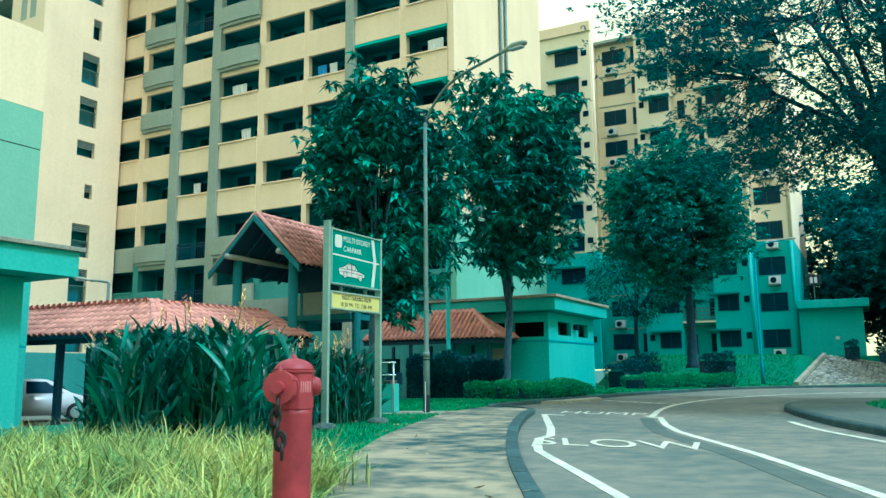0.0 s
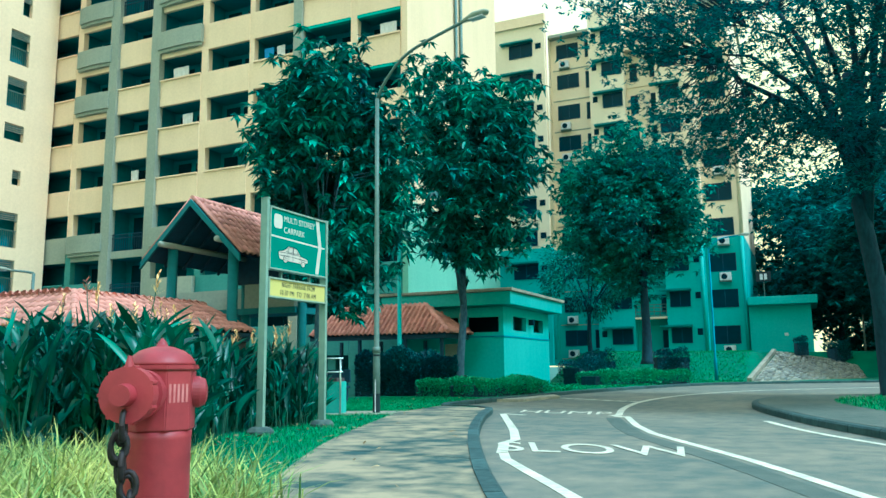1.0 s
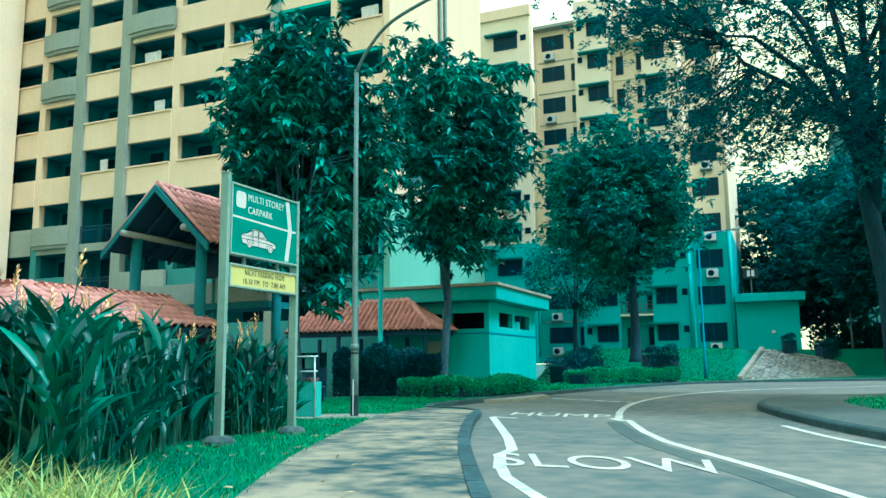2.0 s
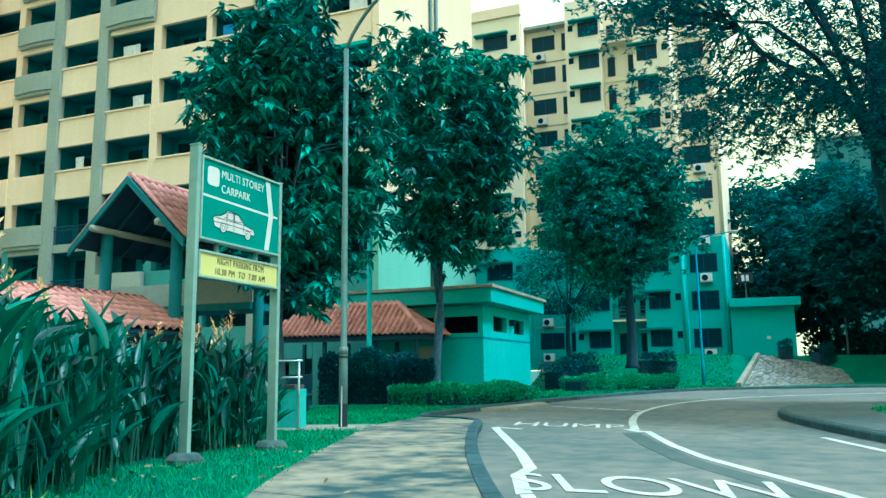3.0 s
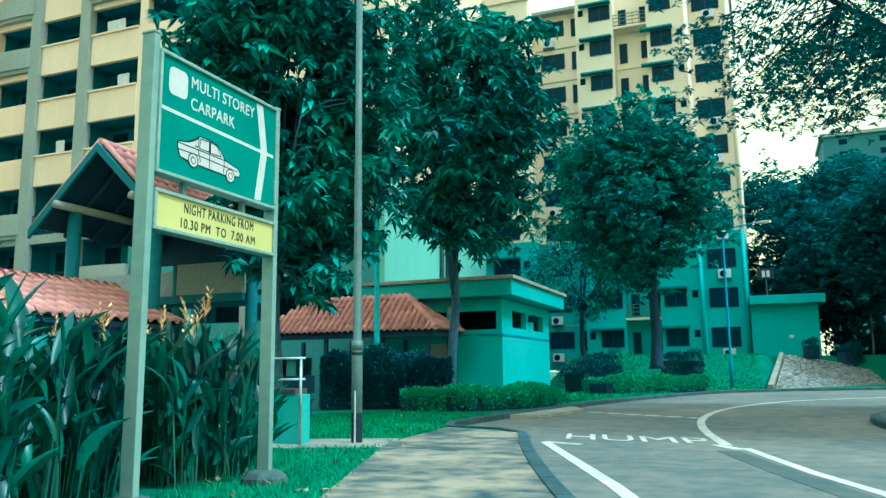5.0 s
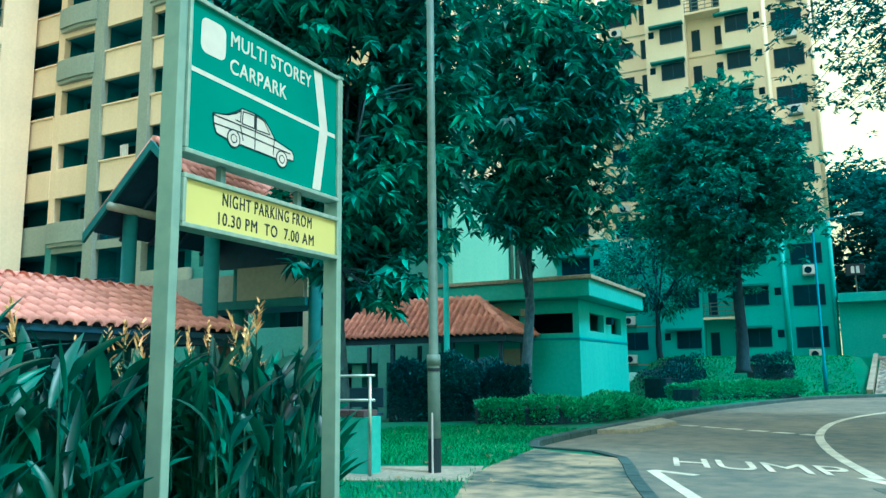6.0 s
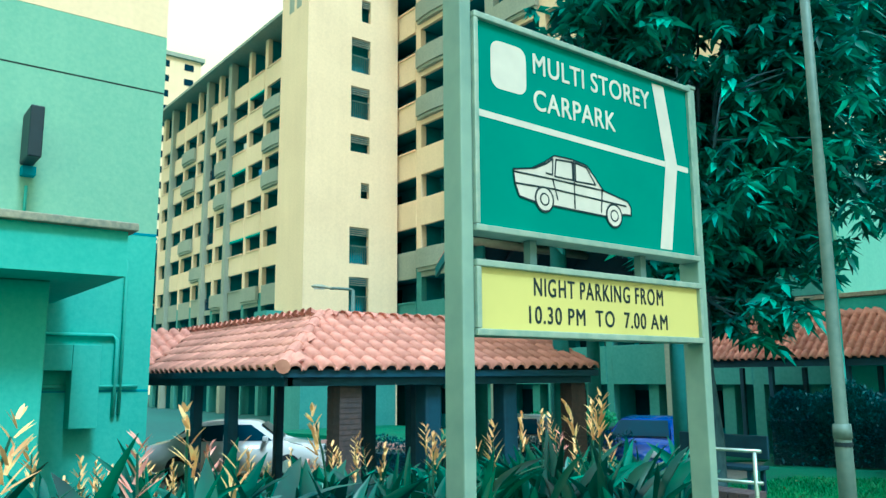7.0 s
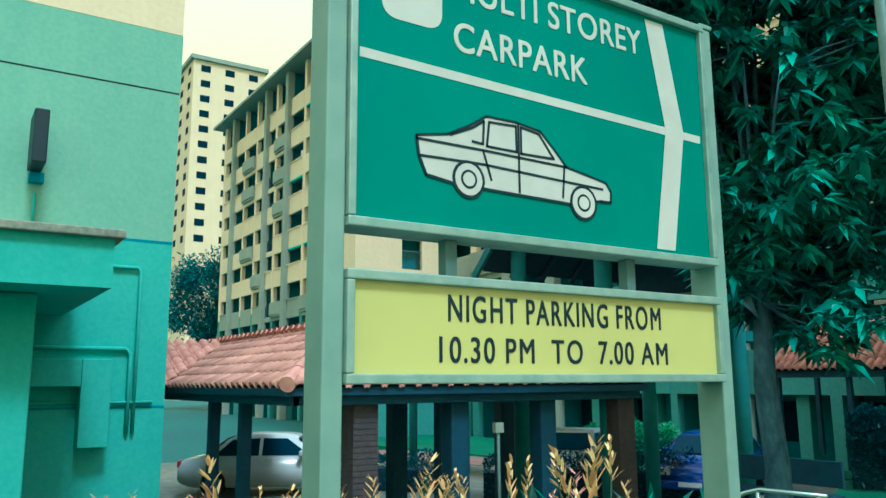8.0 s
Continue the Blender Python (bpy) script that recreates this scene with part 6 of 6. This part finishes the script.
hedge("shrub", [(0.9, 64.4), (1.9, 65.2)], 1.3, 1.3, 1.1, HEDGE, "clipped shrub above the stone pitching", 68, 400, 0.12)
hedge("shrub", [(-20.8, 22.0), (-19.2, 24.2), (-18.2, 26.0)], 1.1, 0.95, -0.62, HEDGE, "dark clipped hedge before the parked cars", 69, 400, 0.09)
hedge("shrub", [(-26.0, 30.0), (-23.5, 31.5)], 1.8, 1.1, -0.6, HEDGE_LIGHT, "bright rounded shrub on the lawn by the block", 70, 350, 0.12)
hedge("shrub", [(-24.0, 20.8), (-22.2, 22.2)], 0.9, 0.8, -0.62, HEDGE, "dark low hedge behind the brick columns", 71, 400, 0.09)
solo("lawn_patch", slab(bmesh.new(), [(-40, 26.5), (-19.5, 29.5), (-17, 33.5), (-40, 33.5)], -0.74, -0.56), GRASS_SOIL, "green lawn in front of the slab block", "lawn", kind="structure")
solo("paved_strip", slab(bmesh.new(), [(-34, 24.9), (-19.2, 27.6), (-19.5, 29.3), (-34, 26.6)], -0.74, -0.6), PAVER, "strip of red paving beside the lawn", "paving", kind="structure")

hedge("undergrowth", smooth_line([(1.5, 76), (8, 72), (15, 66), (24, 60)], 1.5), 3.4, 3.4, 0.0, LEAF_FAR, "dark undergrowth below the far trees", 73, 45, 0.45)
# ---- heliconia bed ----
BED = [(-6.25, 8.5), (-6.85, 9.6), (-7.55, 10.6), (-8.1, 11.7), (-8.35, 12.8), (-8.1, 14.2), (-8.9, 15.3), (-11.2, 15.4), (-13.0, 14.6), (-12.6, 11.8), (-10.8, 10.3), (-9.2, 8.8), (-7.6, 8.0)]
bed = thing("heliconia_bed", (-10.2, 12, 0), "dense bed of tall broad-leaved heliconias in flower", "plants")
g5 = np.random.default_rng(77)
clumps = scatter(BED, 1300)
n_per = 13
cb = np.repeat(clumps, n_per, 0) + g5.normal(size=(len(clumps) * n_per, 2)) * 0.1
n = len(cb)
az = g5.uniform(0, 2 * math.pi, n)
lean_ = g5.uniform(0.08, 0.6, n)
way = np.stack([np.cos(az) * lean_, np.sin(az) * lean_, np.ones(n)], 1)
z0 = g5.uniform(0.0, 0.9, n)
tall = np.clip(1.34 - 0.11 * np.maximum(np.hypot(cb[:, 0] + 7.3, cb[:, 1] - 9.6) - 1.2, 0), 1.16, 1.34)
tall *= np.interp(cb[:, 0], [-12.8, -9.0], [0.58, 1.0])
z0 *= tall
rng = g5
base = np.column_stack([cb, z0])
ob = part("leaf_mass", broad_blades("leaf_mass", base, way, tall * g5.uniform(0.26, 0.5, n), g5.uniform(0.06, 0.115, n), g5.uniform(0.1, 0.8, n), 6), HELI, bed, "glossy lance-shaped leaves", False, Matrix.Translation((10.2, -12, 0)))
ob["kind"] = "stuff"
stems = np.column_stack([cb, np.zeros(n)])
ob = part("stem_mass", blades("stems", stems[::2], way[::2] * (0.4, 0.4, 1), z0[::2] + 0.25, 0.022, 0.0, 2), STEM, bed, "", False, Matrix.Translation((10.2, -12, 0)))
ob["kind"] = "stuff"


def flower_meshes(seed):
    """A heliconia head: pointed bracts in two ranks up a crooked stalk."""
    g = np.random.default_rng(seed)
    h = g.uniform(0.2, 0.3)
    k = 9
    zz_ = np.linspace(0, h, k)
    a0 = g.uniform(0, 6.28)
    az_ = a0 + np.pi * (np.arange(k) % 2) + g.normal(size=k) * 0.5
    b = np.column_stack([np.cumsum(g.normal(size=k) * 0.005), np.cumsum(g.normal(size=k) * 0.005), zz_])
    w = np.column_stack([np.cos(az_) * 0.65, np.sin(az_) * 0.65, np.ones(k)])
    global rng
    rng = g
    return blades("bracts", np.repeat(b, 2, 0), np.repeat(w, 2, 0) + g.normal(size=(2 * k, 3)) * 0.12, np.repeat(np.linspace(0.15, 0.07, k), 2), 0.024, 0.15, 3)


heads = [flower_meshes(200 + i) for i in range(6)]
spots = scatter(BED, 320)[:92]
for i, (fx, fy) in enumerate(spots):
    h = g5.uniform(1.04, 1.34) * float(np.clip(1.28 - 0.14 * max(math.hypot(fx + 7.3, fy - 9.2) - 1.0, 0), 1.08, 1.28)) * float(np.interp(fx, [-12.8, -9.0], [0.62, 1.0]))
    tilt = Matrix.Rotation(g5.uniform(-0.2, 0.2), 4, "X") @ Matrix.Rotation(g5.uniform(-0.2, 0.2), 4, "Y") @ Matrix.Rotation(g5.uniform(0, 6.28), 4, "Z")
    me = heads[i % 6]
    fl = part("flower_head", me, BRACT_PINK if (i % 6) == 2 else BRACT, bed, "orange and yellow flower bracts" if i == 0 else "", False, Matrix.Translation((fx + 10.2, fy - 12, h)) @ tilt @ Matrix.Scale(g5.uniform(0.6, 0.95), 4))
    part("flower_stalk", tb([(0.03, 0, -1.1), (0.02, 0.01, 0.0), (0, 0, 0.2)], [0.008, 0.007, 0.005], 5), STEM, fl)

# ---- grass ----


def grass_patch(name, poly, n, z, hmin, hmax, width, material, label, seed, bend=0.6, clump=0.0, category="grass", lean=0.6):
    g = np.random.default_rng(seed)
    global rng
    rng = g
    p = scatter(poly, n)
    if clump:
        c = scatter(poly, 900)
        p = c[g.integers(0, len(c), len(p))] + g.normal(size=p.shape) * clump
    k = len(p)
    az_ = g.uniform(0, 2 * math.pi, k)
    ln = g.uniform(0.15, lean, k)
    w = np.stack([np.cos(az_) * ln, np.sin(az_) * ln, np.ones(k)], 1)
    me = blades(name, np.column_stack([p, np.full(k, z)]), w, g.uniform(hmin, hmax, k), width * g.uniform(0.7, 1.3, k), g.uniform(0.2, bend, k), 3)
    return tagged(part(name, me, material), label, category, kind="stuff")


YB = [(-2.75, 4.45), (-3.5, 6.3), (-3.9, 7.3), (-5.2, 8.0), (-6.9, 8.3), (-9.5, 7.2), (-10.5, 4.5), (-8, 1.0), (-3, 0.5), (-1.6, 2.2)]
YB2 = [(-1.95, 3.75), (-2.6, 4.85), (-3.2, 5.9), (-3.7, 5.9), (-2.9, 3.9)]
grass_patch("variegated_grass", YB, 30000, 0.0, 0.3, 0.62, 0.016, YGRASS, "tall yellow-green variegated grass round the hydrant", 81, bend=1.0, clump=0.1, lean=0.8)
grass_patch("variegated_grass", YB2, 2500, 0.0, 0.3, 0.5, 0.015, YGRASS, "yellow-green grass tufts at the path's edge", 82, bend=1.0, clump=0.06, lean=0.8)
LAWN = [(p[0], p[1]) for p in PATH_LEFT if 5.5 < p[1] < 17.3]
lawn_poly = [*LAWN, (-8.3, 17.0), (-10.5, 16.2), (-9.6, 15.0), (-8.3, 13.9), (-8.1, 11.5), (-7.6, 9.5), (-6.0, 7.6)]
grass_patch("lawn_grass", lawn_poly, 62000, 0.0, 0.03, 0.1, 0.008, GRASS, "short green lawn between path and flower bed", 83, bend=0.6)
lawn2 = [(-8.5, 18.4), (-8.75, 20.5), (-9.1, 20.9), (-9.3, 22), (-9.3, 24.5), (-11.5, 25.2), (-13, 24), (-13.2, 17.2)]
grass_patch("lawn_grass", lawn2, 42000, 0.0, 0.04, 0.12, 0.012, GRASS, "green grass round the street lamp's foot", 84, bend=0.6)
isl = [(p[0], p[1]) for p in ISLAND_IN if 12 < p[1] < 40]
grass_patch("lawn_grass", [*offset_line(isl, -1.7), (14, 36), (14, 14)], 34000, 0.02, 0.05, 0.14, 0.025, GRASS, "rough green grass on the inner verge", 85, bend=0.6)

gb = np.random.default_rng(91)
rng = gb
bp_ = np.column_stack([gb.uniform(-16, 8, 70000), gb.uniform(31, 62, 70000)])
bk = np.interp(bp_[:, 1], [p[1] for p in INNER if p[1] > 30], [p[0] for p in INNER if p[1] > 30])
bp_ = bp_[(bp_[:, 0] < bk - 0.5) & ~((bp_[:, 0] < -10.9) & (bp_[:, 1] < 40.5)) & ~((bp_[:, 0] > -3.9) & (bp_[:, 1] > 48.2))]
kb = len(bp_)
ab = gb.uniform(0, 6.28, kb)
wb = np.stack([np.cos(ab) * 0.5, np.sin(ab) * 0.5, np.ones(kb)], 1)
tagged(part("bank_grass", blades("bank_grass", np.column_stack([bp_, bank_height(bp_[:, 0], bp_[:, 1]) * np.clip((bp_[:, 0] + 11.0) / 1.5 + np.clip((bp_[:, 1] - 40.5) / 3, 0, 2), 0, 1) - 0.02]), wb, gb.uniform(0.08, 0.2, kb), 0.05, 0.5, 3), GRASS), "green grass covering the bank", "grass", kind="stuff")

# grass that creeps over the edge of the path, and fallen leaves
edge_l = [p for p in PATH_LEFT if 4.5 < p[1] < 20]
grass_patch("edge_grass", [*offset_line(edge_l, 0.12), *offset_line(edge_l, -0.07)[::-1]], 14000, 0.01, 0.03, 0.1, 0.008, GRASS, "grass creeping over the path's edge", 86, bend=0.8, lean=0.9)
gl = np.random.default_rng(95)
rng = gl
lp = np.vstack([scatter([tuple(p) for p in lawn_poly], 260)[:90], scatter([tuple(p) for p in right_edge] + [tuple(p) for p in left_edge[::-1]], 140)[:45], scatter(lawn2, 160)[:50]])
kl = len(lp)
wl = np.column_stack([gl.normal(size=(kl, 2)), np.full(kl, 0.15)])
tagged(part("fallen_leaf_litter", leaves("fallen_leaf_litter", np.column_stack([lp, np.full(kl, 0.035)]), wl, gl.uniform(0.06, 0.13, kl), gl.uniform(0.03, 0.05, kl), droop=0.02), mat("dry_leaf", (0.40, 0.33, 0.17), (0.2, 0.16, 0.09), 0.8, 9, 3, 0.0, island=0.4)), "dry fallen leaves scattered on grass and path", "leaves", kind="stuff")
